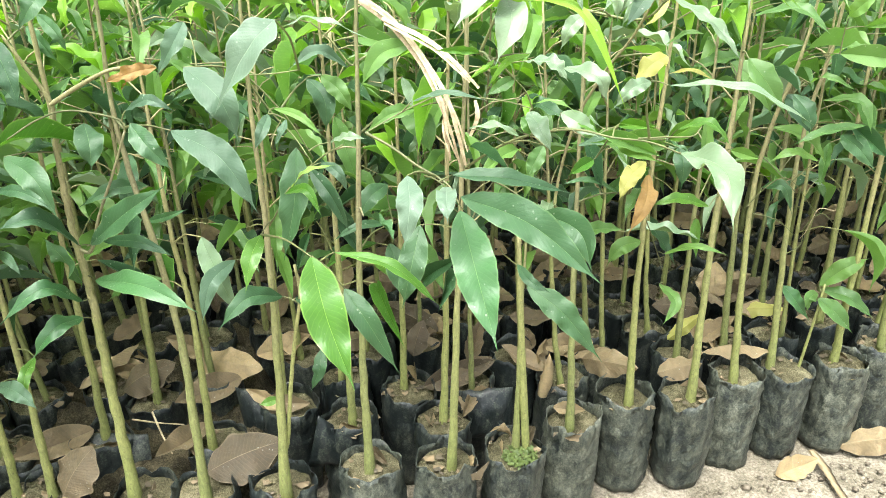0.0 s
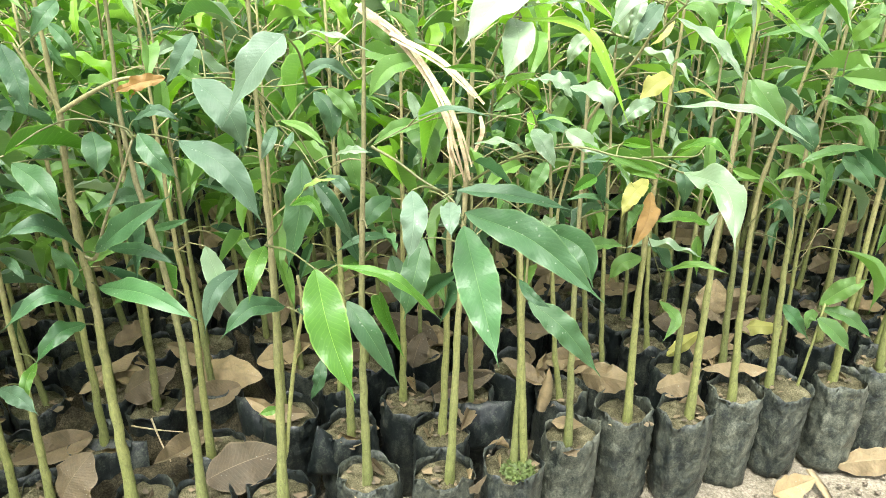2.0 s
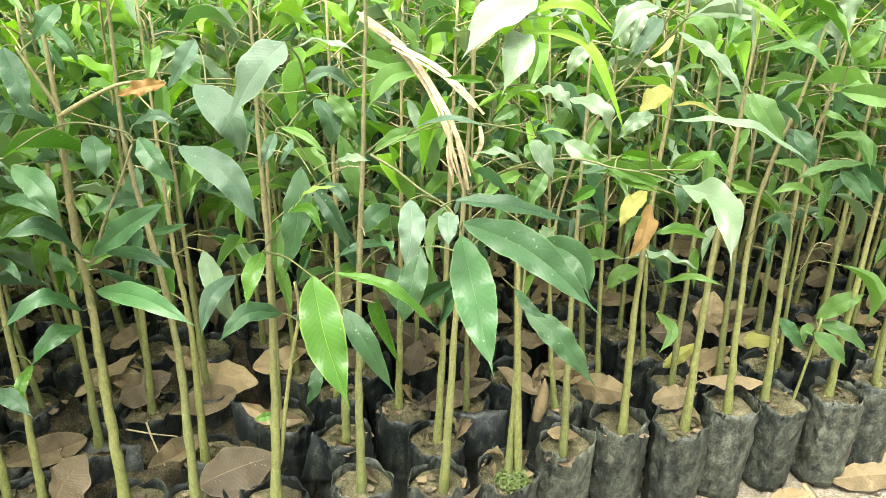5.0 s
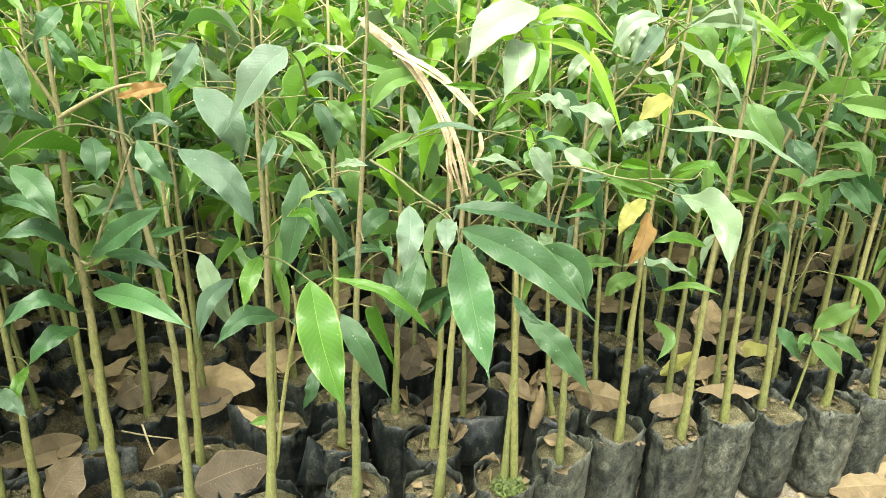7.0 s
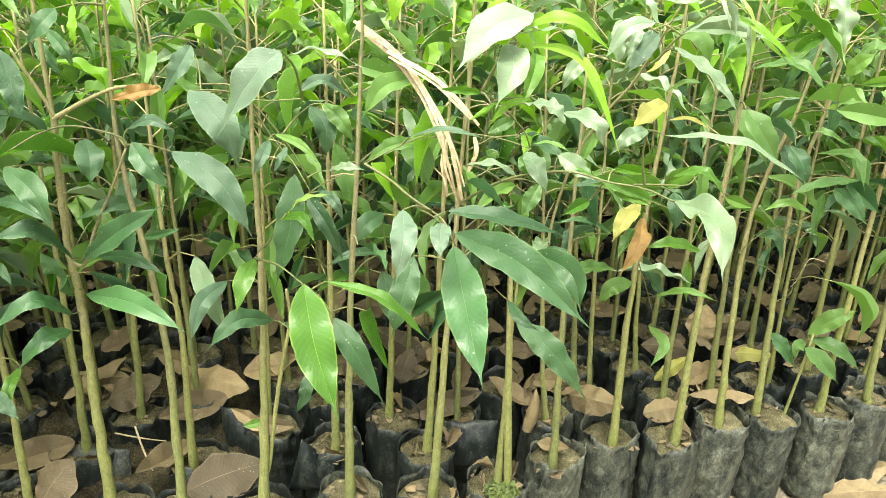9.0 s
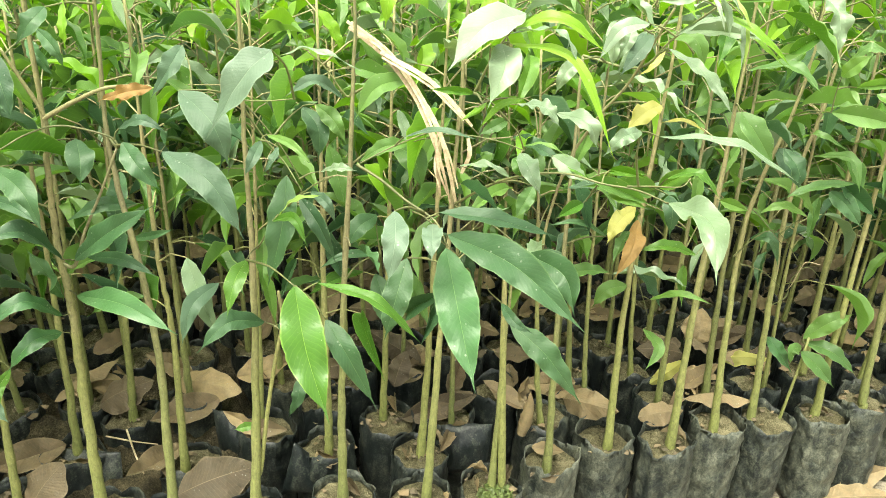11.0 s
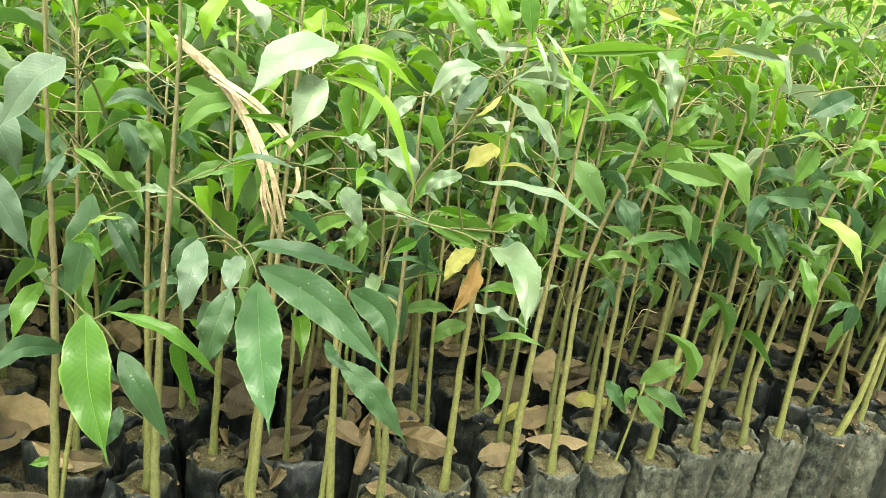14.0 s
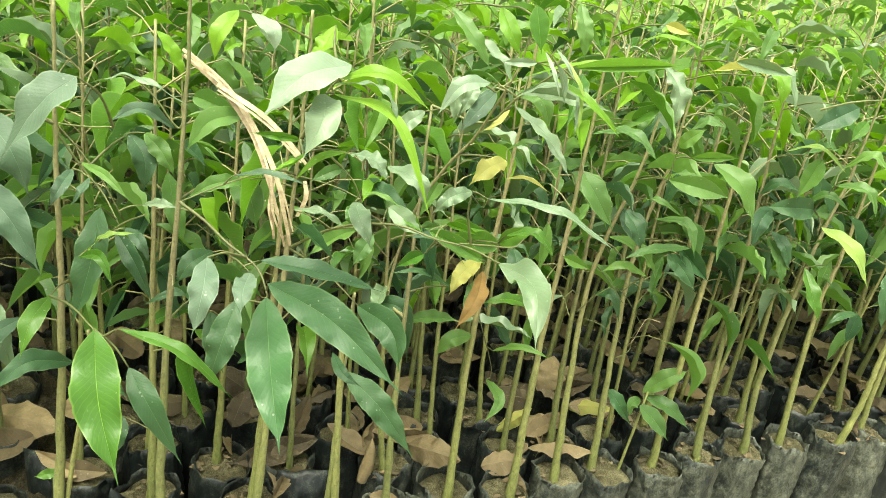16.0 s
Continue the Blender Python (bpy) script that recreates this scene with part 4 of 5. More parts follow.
leaf_along((-0.081, 0.655, 0.614), (-0.056, 0.598, 0.577), (-0.026, 0.560, 0.523), 0.052, -4, "young", fold=0.6)
leaf_along((-0.050, 0.655, 0.578), (-0.025, 0.636, 0.551), (0.006, 0.640, 0.483), 0.032, 0, "dark")
leaf_along((-0.055, 0.645, 0.625), (0.005, 0.631, 0.618), (0.053, 0.640, 0.565), 0.019, -25, "young")
leaf_along((0.018, 0.655, 0.703), (0.024, 0.618, 0.688), (0.019, 0.605, 0.648), 0.032, 0, "dusty")
leaf_along((0.054, 0.665, 0.688), (0.057, 0.623, 0.693), (0.059, 0.605, 0.678), 0.025, 0, "dusty")
leaf_along((0.066, 0.690, 0.652), (0.086, 0.620, 0.616), (0.107, 0.570, 0.565), 0.053, 4, "bluish", fold=0.5)
leaf_along((0.058, 0.690, 0.690), (0.113, 0.683, 0.690), (0.180, 0.700, 0.668), 0.025, -10, "dark")
leaf_along((0.067, 0.690, 0.667), (0.136, 0.645, 0.659), (0.206, 0.620, 0.608), 0.047, 10, "dark", fold=0.55)
leaf_along((0.152, 0.760, 0.619), (0.190, 0.718, 0.617), (0.204, 0.700, 0.580), 0.041, 25, "dark")
leaf_along((0.145, 0.860, 0.469), (0.195, 0.833, 0.441), (0.248, 0.830, 0.371), 0.045, 5, "dark")
leaf_along((0.130, 0.800, 0.532), (0.145, 0.768, 0.527), (0.170, 0.760, 0.516), 0.017, 10, "dark")
leaf_along((0.010, 0.840, 0.562), (0.001, 0.808, 0.519), (-0.011, 0.800, 0.464), 0.046, -5, "dark")
leaf_along((-0.140, 0.780, 0.727), (-0.104, 0.748, 0.729), (-0.077, 0.740, 0.708), 0.012, 10, "mid")
leaf_along((-0.140, 0.760, 0.727), (-0.139, 0.728, 0.719), (-0.147, 0.720, 0.700), 0.017, -20, "grey")
leaf_along((-0.116, 0.740, 0.728), (-0.116, 0.718, 0.721), (-0.127, 0.720, 0.703), 0.013, 15, "grey")
leaf_along((-0.120, 0.860, 0.739), (-0.097, 0.838, 0.720), (-0.098, 0.840, 0.680), 0.035, -15, "dark")
leaf_along((-0.104, 0.860, 0.742), (-0.079, 0.838, 0.731), (-0.064, 0.840, 0.702), 0.026, 20, "mid")
leaf_along((-0.072, 0.860, 0.752), (-0.098, 0.828, 0.778), (-0.133, 0.820, 0.757), 0.020, -10, "grey")
leaf_along((-0.001, 0.880, 0.774), (-0.032, 0.848, 0.769), (-0.055, 0.840, 0.733), 0.032, -15, "mid")
leaf_along((-0.140, 0.800, 0.803), (-0.085, 0.768, 0.825), (-0.028, 0.760, 0.806), 0.012, -30, "pale")
leaf_along((-0.016, 0.900, 0.687), (0.012, 0.868, 0.681), (0.024, 0.860, 0.645), 0.043, 10, "mid")
leaf_along((0.008, 0.860, 0.704), (-0.022, 0.838, 0.703), (-0.054, 0.840, 0.679), 0.022, -15, "mid")
leaf_along((-0.086, 0.800, 0.682), (-0.060, 0.768, 0.700), (-0.037, 0.760, 0.701), 0.015, 0, "pale")
leaf_along((-0.035, 0.920, 0.525), (-0.076, 0.888, 0.535), (-0.115, 0.880, 0.513), 0.015, -10, "dark")
leaf_along((-0.044, 0.940, 0.573), (-0.063, 0.908, 0.567), (-0.078, 0.900, 0.539), 0.035, -10, "dark")
leaf_along((0.124, 0.660, 0.888), (0.092, 0.620, 0.882), (0.065, 0.600, 0.849), 0.042, -5, "pale_sheen")
leaf_along((0.115, 0.660, 0.876), (0.153, 0.650, 0.887), (0.198, 0.660, 0.857), 0.016, 0, "lime")
leaf_along((0.112, 0.660, 0.863), (0.166, 0.620, 0.859), (0.206, 0.600, 0.783), 0.013, -5, "lime")
leaf_along((0.108, 0.660, 0.870), (0.151, 0.628, 0.880), (0.172, 0.620, 0.849), 0.010, -30, "pale")
leaf_along((0.106, 0.660, 0.870), (0.094, 0.633, 0.869), (0.089, 0.630, 0.860), 0.009, 20, "lime")
leaf_along((0.106, 0.650, 0.864), (0.110, 0.615, 0.851), (0.098, 0.600, 0.820), 0.034, 0, "pale")
leaf_along((0.095, 0.640, 0.813), (0.089, 0.608, 0.817), (0.077, 0.600, 0.810), 0.006, 10, "lime")
leaf_along((0.128, 0.660, 0.816), (0.108, 0.628, 0.817), (0.090, 0.620, 0.795), 0.008, -20, "lime")
leaf_along((0.101, 0.740, 0.905), (0.093, 0.718, 0.888), (0.079, 0.720, 0.878), 0.024, 15, "lime")
leaf_along((0.126, 0.740, 0.790), (0.151, 0.708, 0.797), (0.167, 0.700, 0.780), 0.021, -10, "pale")
leaf_along((0.163, 0.720, 0.789), (0.192, 0.698, 0.787), (0.204, 0.700, 0.761), 0.023, 0, "pale")
leaf_along((0.246, 0.720, 0.777), (0.225, 0.698, 0.776), (0.209, 0.700, 0.755), 0.020, -20, "pale")
leaf_along((0.010, 0.780, 0.736), (0.048, 0.758, 0.753), (0.093, 0.760, 0.744), 0.011, -10, "grey")
leaf_along((0.135, 0.780, 0.727), (0.144, 0.748, 0.722), (0.159, 0.740, 0.694), 0.027, 0, "pale")
leaf_along((0.135, 0.800, 0.718), (0.133, 0.778, 0.713), (0.137, 0.780, 0.699), 0.017, 20, "young")
leaf_along((0.070, 0.800, 0.701), (0.103, 0.778, 0.712), (0.133, 0.780, 0.694), 0.012, -10, "pale")
leaf_along((0.137, 0.800, 0.729), (0.161, 0.778, 0.739), (0.187, 0.780, 0.726), 0.009, -20, "mid")
leaf_along((0.225, 0.860, 0.857), (0.224, 0.838, 0.840), (0.227, 0.840, 0.808), 0.023, 10, "pale")
leaf_along((0.246, 0.860, 0.855), (0.239, 0.838, 0.840), (0.228, 0.840, 0.813), 0.018, -10, "pale")
leaf_along((0.195, 0.860, 0.813), (0.178, 0.838, 0.803), (0.168, 0.840, 0.777), 0.022, -20, "pale")
leaf_along((0.303, 0.940, 0.817), (0.338, 0.878, 0.800), (0.367, 0.840, 0.764), 0.020, 0, "pale")
leaf_along((0.418, 1.000, 0.785), (0.458, 0.958, 0.802), (0.495, 0.940, 0.773), 0.026, -10, "mid")
leaf_along((0.258, 0.700, 0.779), (0.322, 0.678, 0.784), (0.392, 0.680, 0.747), 0.015, -20, "pale")
leaf_along((0.291, 0.750, 0.695), (0.317, 0.683, 0.702), (0.321, 0.640, 0.659), 0.040, 10, "pale")
leaf_along((0.556, 1.080, 0.717), (0.567, 1.038, 0.741), (0.607, 1.020, 0.723), 0.023, -10, "mid")
leaf_along((0.568, 1.100, 0.649), (0.603, 1.058, 0.661), (0.620, 1.040, 0.616), 0.027, -10, "mid")
leaf_along((0.613, 1.050, 0.629), (0.547, 1.013, 0.633), (0.496, 1.000, 0.614), 0.020, 10, "mid")
leaf_along((0.564, 1.060, 0.572), (0.518, 1.038, 0.593), (0.486, 1.040, 0.575), 0.019, 0, "mid")
leaf_along((0.596, 1.080, 0.604), (0.611, 1.048, 0.595), (0.636, 1.040, 0.566), 0.036, 20, "dark")
leaf_along((0.403, 1.000, 0.523), (0.352, 0.968, 0.548), (0.311, 0.960, 0.539), 0.023, 0, "young")
leaf_along((0.350, 1.000, 0.446), (0.384, 0.968, 0.476), (0.430, 0.960, 0.467), 0.014, 0, "mid")
leaf_along((0.354, 1.020, 0.384), (0.372, 0.978, 0.377), (0.352, 0.960, 0.346), 0.022, 0, "mid")
leaf_along((0.423, 1.080, 0.707), (0.456, 1.058, 0.688), (0.488, 1.060, 0.636), 0.049, 10, "mid")
leaf_along((0.514, 1.100, 0.656), (0.534, 1.078, 0.640), (0.555, 1.080, 0.601), 0.047, 10, "dark")
leaf_along((0.311, 0.860, 0.683), (0.340, 0.838, 0.699), (0.372, 0.840, 0.667), 0.018, -10, "young")
leaf_along((0.508, 1.100, 0.513), (0.531, 1.078, 0.523), (0.553, 1.080, 0.475), 0.022, 10, "dark")
leaf_along((0.350, 1.000, 0.610), (0.354, 0.978, 0.594), (0.356, 0.980, 0.558), 0.035, 0, "dark")
leaf_along((0.371, 0.900, 0.855), (0.391, 0.878, 0.838), (0.425, 0.880, 0.812), 0.009, 0, "lime")
leaf_along((0.511, 1.060, 0.835), (0.522, 1.038, 0.811), (0.538, 1.040, 0.777), 0.028, 0, "pale")
leaf_along((0.306, 0.940, 0.749), (0.281, 0.908, 0.745), (0.261, 0.900, 0.723), 0.034, 0, "yellow")
leaf_along((0.310, 0.940, 0.727), (0.334, 0.918, 0.737), (0.366, 0.920, 0.721), 0.008, 0, "yellow")
leaf_along((0.292, 0.900, 0.821), (0.277, 0.878, 0.808), (0.261, 0.880, 0.794), 0.009, 0, "yellow")
leaf_along((0.303, 0.960, 0.830), (0.333, 0.938, 0.829), (0.351, 0.940, 0.792), 0.030, 10, "mid")
leaf_along((0.204, 0.920, 0.640), (0.243, 0.898, 0.655), (0.276, 0.900, 0.625), 0.023, -10, "grey")
leaf_along((0.319, 1.020, 0.456), (0.286, 0.998, 0.456), (0.269, 1.000, 0.424), 0.031, -15, "mid")
leaf_along((0.268, 0.960, 0.559), (0.226, 0.933, 0.588), (0.182, 0.930, 0.581), 0.012, 0, "dark")
leaf_along((0.308, 1.000, 0.589), (0.280, 0.953, 0.584), (0.264, 0.930, 0.559), 0.032, 0, "yellow")
leaf_along((0.314, 1.000, 0.570), (0.303, 0.948, 0.550), (0.279, 0.920, 0.514), 0.031, -10, "orange")
leaf_along((0.640, 1.120, 0.740), (0.676, 1.088, 0.723), (0.709, 1.080, 0.668), 0.051, 0, "mid")
leaf_along((0.760, 1.140, 0.681), (0.732, 1.108, 0.666), (0.729, 1.100, 0.619), 0.038, -10, "dark")
leaf_along((0.779, 1.160, 0.625), (0.793, 1.128, 0.601), (0.810, 1.120, 0.555), 0.029, 0, "mid")
leaf_along((0.782, 1.160, 0.637), (0.794, 1.128, 0.625), (0.811, 1.120, 0.585), 0.026, 15, "dark")
leaf_along((0.764, 1.200, 0.684), (0.778, 1.178, 0.713), (0.825, 1.180, 0.700), 0.023, 0, "dark")
leaf_along((0.800, 1.200, 0.646), (0.827, 1.168, 0.668), (0.850, 1.160, 0.639), 0.025, 0, "dark")
leaf_along((0.815, 1.160, 0.686), (0.832, 1.128, 0.718), (0.876, 1.120, 0.695), 0.019, 0, "mid")
leaf_along((0.831, 1.120, 0.736), (0.864, 1.088, 0.743), (0.889, 1.080, 0.702), 0.025, 0, "mid")
leaf_along((0.834, 1.120, 0.668), (0.869, 1.078, 0.654), (0.905, 1.060, 0.600), 0.036, 0, "yellowgreen")
leaf_along((0.842, 1.140, 0.630), (0.854, 1.108, 0.655), (0.890, 1.100, 0.643), 0.026, 0, "young")
leaf_along((0.833, 1.120, 0.598), (0.844, 1.088, 0.563), (0.865, 1.080, 0.523), 0.033, 0, "young")
leaf_along((0.882, 1.140, 0.599), (0.866, 1.118, 0.588), (0.869, 1.120, 0.566), 0.025, 0, "young")
leaf_along((1.032, 1.200, 0.589), (1.018, 1.168, 0.549), (1.031, 1.160, 0.479), 0.036, 0, "dark")
leaf_along((1.004, 1.200, 0.497), (0.955, 1.168, 0.502), (0.932, 1.160, 0.485), 0.017, 0, "dark")
leaf_along((0.500, 1.040, 0.881), (0.519, 1.008, 0.852), (0.518, 1.000, 0.797), 0.033, 0, "pale")
leaf_along((0.618, 1.100, 0.888), (0.674, 1.058, 0.892), (0.695, 1.040, 0.836), 0.020, -15, "pale")
leaf_along((0.668, 1.120, 0.893), (0.686, 1.088, 0.877), (0.690, 1.080, 0.840), 0.029, 10, "lime")
leaf_along((0.760, 1.160, 0.767), (0.788, 1.118, 0.789), (0.839, 1.100, 0.754), 0.012, 0, "yellowgreen")
leaf_along((0.860, 1.160, 0.756), (0.877, 1.128, 0.788), (0.911, 1.120, 0.762), 0.025, 0, "mid")
leaf_along((0.735, 1.160, 0.920), (0.752, 1.128, 0.927), (0.785, 1.120, 0.904), 0.023, -10, "lime")
leaf_along((0.374, 1.040, 0.938), (0.383, 1.018, 0.907), (0.391, 1.020, 0.869), 0.028, 0, "mid")
leaf_along((0.268, 0.960, 0.925), (0.282, 0.938, 0.901), (0.299, 0.940, 0.874), 0.030, 0, "lime")
leaf_along((0.210, 0.960, 0.916), (0.241, 0.938, 0.888), (0.269, 0.940, 0.851), 0.025, 0, "mid")
leaf_along((0.308, 0.920, 0.858), (0.368, 0.898, 0.886), (0.447, 0.900, 0.890), 0.011, -20, "lime")
leaf_along((0.439, 1.000, 0.900), (0.470, 0.968, 0.921), (0.533, 0.960, 0.911), 0.013, -20, "lime")
leaf_along((0.521, 1.040, 0.690), (0.530, 1.008, 0.707), (0.573, 1.000, 0.688), 0.014, 0, "mid")
leaf_along((0.409, 0.960, 0.742), (0.428, 0.938, 0.719), (0.460, 0.940, 0.677), 0.040, 10, "mid")
leaf_along((0.502, 1.040, 0.675), (0.518, 1.018, 0.656), (0.530, 1.020, 0.626), 0.035, 0, "dark")
leaf_along((0.581, 1.100, 0.786), (0.595, 1.078, 0.810), (0.626, 1.080, 0.802), 0.022, 0, "mid")
leaf_along((0.203, 1.000, 0.613), (0.247, 0.968, 0.629), (0.284, 0.960, 0.590), 0.017, -10, "mid")
leaf_along((0.170, 1.000, 0.500), (0.211, 0.978, 0.502), (0.228, 0.980, 0.420), 0.034, 15, "dark")
leaf_along((-0.048, 0.960, 0.473), (-0.029, 0.928, 0.441), (-0.018, 0.920, 0.403), 0.045, 0, "dark")

leaf_along((-0.160, 0.950, 0.291), (-0.160, 0.930, 0.268), (-0.178, 0.930, 0.223), 0.028, 0, "dark")
leaf_along((0.097, 0.640, 0.816), (0.089, 0.610, 0.815), (0.076, 0.600, 0.809), 0.007, 10, "lime")

leaf_along((-0.255, 0.765, 0.774), (-0.277, 0.750, 0.772), (-0.313, 0.755, 0.758), 0.019, -25, "orange")
leaf_along((-0.276, 0.770, 0.771), (-0.284, 0.755, 0.762), (-0.296, 0.760, 0.750), 0.016, 20, "orange")
leaf_along((0.301, 0.800, 0.904), (0.311, 0.780, 0.886), (0.323, 0.780, 0.860), 0.006, 0, "pale_sheen")
leaf_along((0.311, 0.800, 0.908), (0.321, 0.780, 0.898), (0.333, 0.780, 0.881), 0.005, 10, "pale_sheen")
leaf_along((0.320, 0.800, 0.902), (0.334, 0.780, 0.885), (0.352, 0.780, 0.857), 0.006, 0, "yellowgreen")
leaf_along((0.343, 0.800, 0.881), (0.344, 0.780, 0.857), (0.346, 0.780, 0.827), 0.005, 0, "yellowgreen")
leaf_along((0.314, 0.800, 0.881), (0.351, 0.775, 0.866), (0.392, 0.770, 0.833), 0.012, 0, "lime")
leaf_along((0.287, 0.840, 0.848), (0.324, 0.810, 0.872), (0.393, 0.800, 0.842), 0.012, -10, "pale")
leaf_along((0.255, 0.820, 0.862), (0.225, 0.800, 0.858), (0.204, 0.800, 0.822), 0.022, -10, "pale_sheen")
leaf_along((0.019, 0.780, 0.898), (0.043, 0.760, 0.889), (0.046, 0.760, 0.868), 0.020, 0, "pale_sheen")
leaf_along((0.007, 0.780, 0.899), (-0.005, 0.760, 0.880), (-0.009, 0.760, 0.851), 0.023, 0, "lime")
leaf_along((0.268, 0.900, 0.842), (0.251, 0.880, 0.823), (0.237, 0.880, 0.793), 0.017, -10, "pale")
leaf_along((0.267, 0.900, 0.841), (0.256, 0.880, 0.830), (0.249, 0.880, 0.813), 0.014, 10, "grey")
leaf_along((0.307, 0.960, 0.758), (0.326, 0.940, 0.777), (0.348, 0.940, 0.775), 0.010, 0, "mid")

# ---- the rest of the bed: saplings bag to bag behind the front row ----
ALONG, INTO = Vector((0.937, 0.349, 0)), Vector((-0.349, 0.937, 0))
CORNER, STEP = Vector((-0.074, 0.841, 0)), 0.107
rows_rng = random.Random(21)
far_spots = []
count = 0
for v in range(0, 32):
    for u in range(-14, 44):
        p = CORNER + ALONG * (u * STEP + (0.05 if v % 2 else 0)) + INTO * (v * STEP)
        p += Vector((rows_rng.uniform(-1, 1), rows_rng.uniform(-1, 1), 0)) * 0.013
        if v == 0 and -5 < u < 14:
            continue
        if any((p.x - x) ** 2 + (p.y - y) ** 2 < 0.078 ** 2 for x, y in TAKEN):
            continue
        height = rows_rng.uniform(0.74, 1.0) + (0.0 if v < 9 else 0.05)
        lean = Vector((rows_rng.uniform(-0.05, 0.03), rows_rng.uniform(-0.06, 0.02), 0))
        pts = [(p.x, p.y, SOIL_TOP), tuple(p + lean * 0.4 + Vector((0, 0, 0.42))), tuple(p + lean + Vector((0, 0, height)))]
        if v <= 8 and -7 - 0.5 * v < u < 14 + 0.9 * v and count < 290:
            sapling(pts, rows_rng.uniform(0.0048, 0.0075), 19 if v < 2 else 23, 200 + count, coarse=True, lowest=0.36)
            count += 1
        else:
            far_spots.append((p, pts, height))


def far_saplings(spots):
    """The saplings too far back to tell apart: bags, stems and leaves in one mesh."""
    rng = random.Random(77)
    verts, faces, uvs, mats = [], [], [], []
    small = [blade(b, 0.5, 0.8, 0.2, 500 + i, 6, 2) for i, b in enumerate((0.05, 0.12, 0.2))]

    def put(vs, fs, us, mat):
        k = len(verts)
        verts.extend(vs)
        uvs.extend(us if us else [(0, 0)] * len(vs))
        faces.extend(tuple(i + k for i in f) for f in fs)
        mats.extend([mat] * len(fs))

    for p, pts, height in spots:
        v, f = tube([Vector(q) for q in pts], [0.007, 0.005, 0.002], 5)
        put(v, f, None, 0)
        v, f = tube([p + Vector((rng.uniform(-0.004, 0.004), 0, z)) for z in (GROUND, 0.04, 0.10, 0.165)], [0.046, 0.049, 0.047, 0.048], 11, 0.05, len(verts))
        put(v, f, None, 1)
        v, f = tube([p + Vector((0, 0, 0.12)), p + Vector((0, 0, 0.168))], [0.042, 0.044], 9)
        put(v, f, None, 3)
        turn = rng.uniform(0, 6.28)
        for i in range(14):
            z = rng.uniform(0.42, 1.0) * height
            turn += 2.4
            b = stem_point([Vector(q) for q in pts], z) + Vector((math.cos(turn), math.sin(turn), 0.5)) * rng.uniform(0.01, 0.05)
            dip = radians(rng.uniform(-60, 25))
            length = rng.uniform(0.09, 0.15)
            t = b + Vector((math.cos(turn) * math.cos(dip), math.sin(turn) * math.cos(dip), math.sin(dip))) * length
            m = blade_frame(b, t, length * 0.33, rng.uniform(-35, 35))
            v, f, u = small[i % 3]
            put([m @ Vector(q) for q in v], f, u, 2)
    me = mesh_from("far_saplings", verts, faces, BARK, uvs=uvs)
    me.materials.append(PLASTIC)
    me.materials.append(LEAVES["far"])
    me.materials.append(POT_SOIL)
    me.polygons.foreach_set("material_index", mats)
    tagged(new("far_saplings", me), "dense bed of leafy green saplings in black bags", "saplings", kind="stuff")


far_saplings(far_spots)


# ---- dead leaves ----
def fallen_leaf(b, t, width, roll=0, form=0, label="dry brown fallen leaf lying on the grow bags", kind="brown"):
    verts = blade_mesh("curled", form, kind)
    ob = new("fallen_leaf", verts)
    ob.matrix_basis = blade_frame(b, t, width, roll)
    tagged(ob, label, "fallen leaf", "fallen leaves")
    return ob


fallen_leaf((-0.513, 0.984, 0.168), (-0.428, 1.014, 0.210), 0.072, 0, 1)
fallen_leaf((-0.413, 1.069, 0.172), (-0.288, 1.036, 0.185), 0.071, 0, 3)
fallen_leaf((-0.308, 0.806, 0.168), (-0.208, 0.866, 0.182), 0.088, 0, 3)
fallen_leaf((-0.496, 0.751, 0.166), (-0.456, 0.785, 0.229), 0.080, 0, 3)
fallen_leaf((-0.317, 1.096, 0.172), (-0.223, 1.123, 0.200), 0.054, 0, 0)
fallen_leaf((-0.598, 1.131, 0.170), (-0.530, 1.161, 0.212), 0.051, 0, 2)
fallen_leaf((-0.038, 1.116, 0.165), (-0.021, 1.146, 0.223), 0.049, 0, 3)
fallen_leaf((0.039, 1.052, 0.168), (0.104, 1.084, 0.192), 0.042, 0, 0)
fallen_leaf((0.539, 1.344, 0.166), (0.548, 1.374, 0.236), 0.076, 0, 1)
fallen_leaf((-0.587, 1.540, 0.168), (-0.523, 1.570, 0.222), 0.073, 0, 3)
fallen_leaf((0.475, 1.135, 0.182), (0.60, 1.145, 0.182), 0.055, -50, 3)
fallen_leaf((-0.01, 1.03, 0.165), (0.11, 1.08, 0.19), 0.05, 20, 0)
fallen_leaf((0.39, 1.09, 0.165), (0.47, 1.11, 0.175), 0.05, 0, 1)

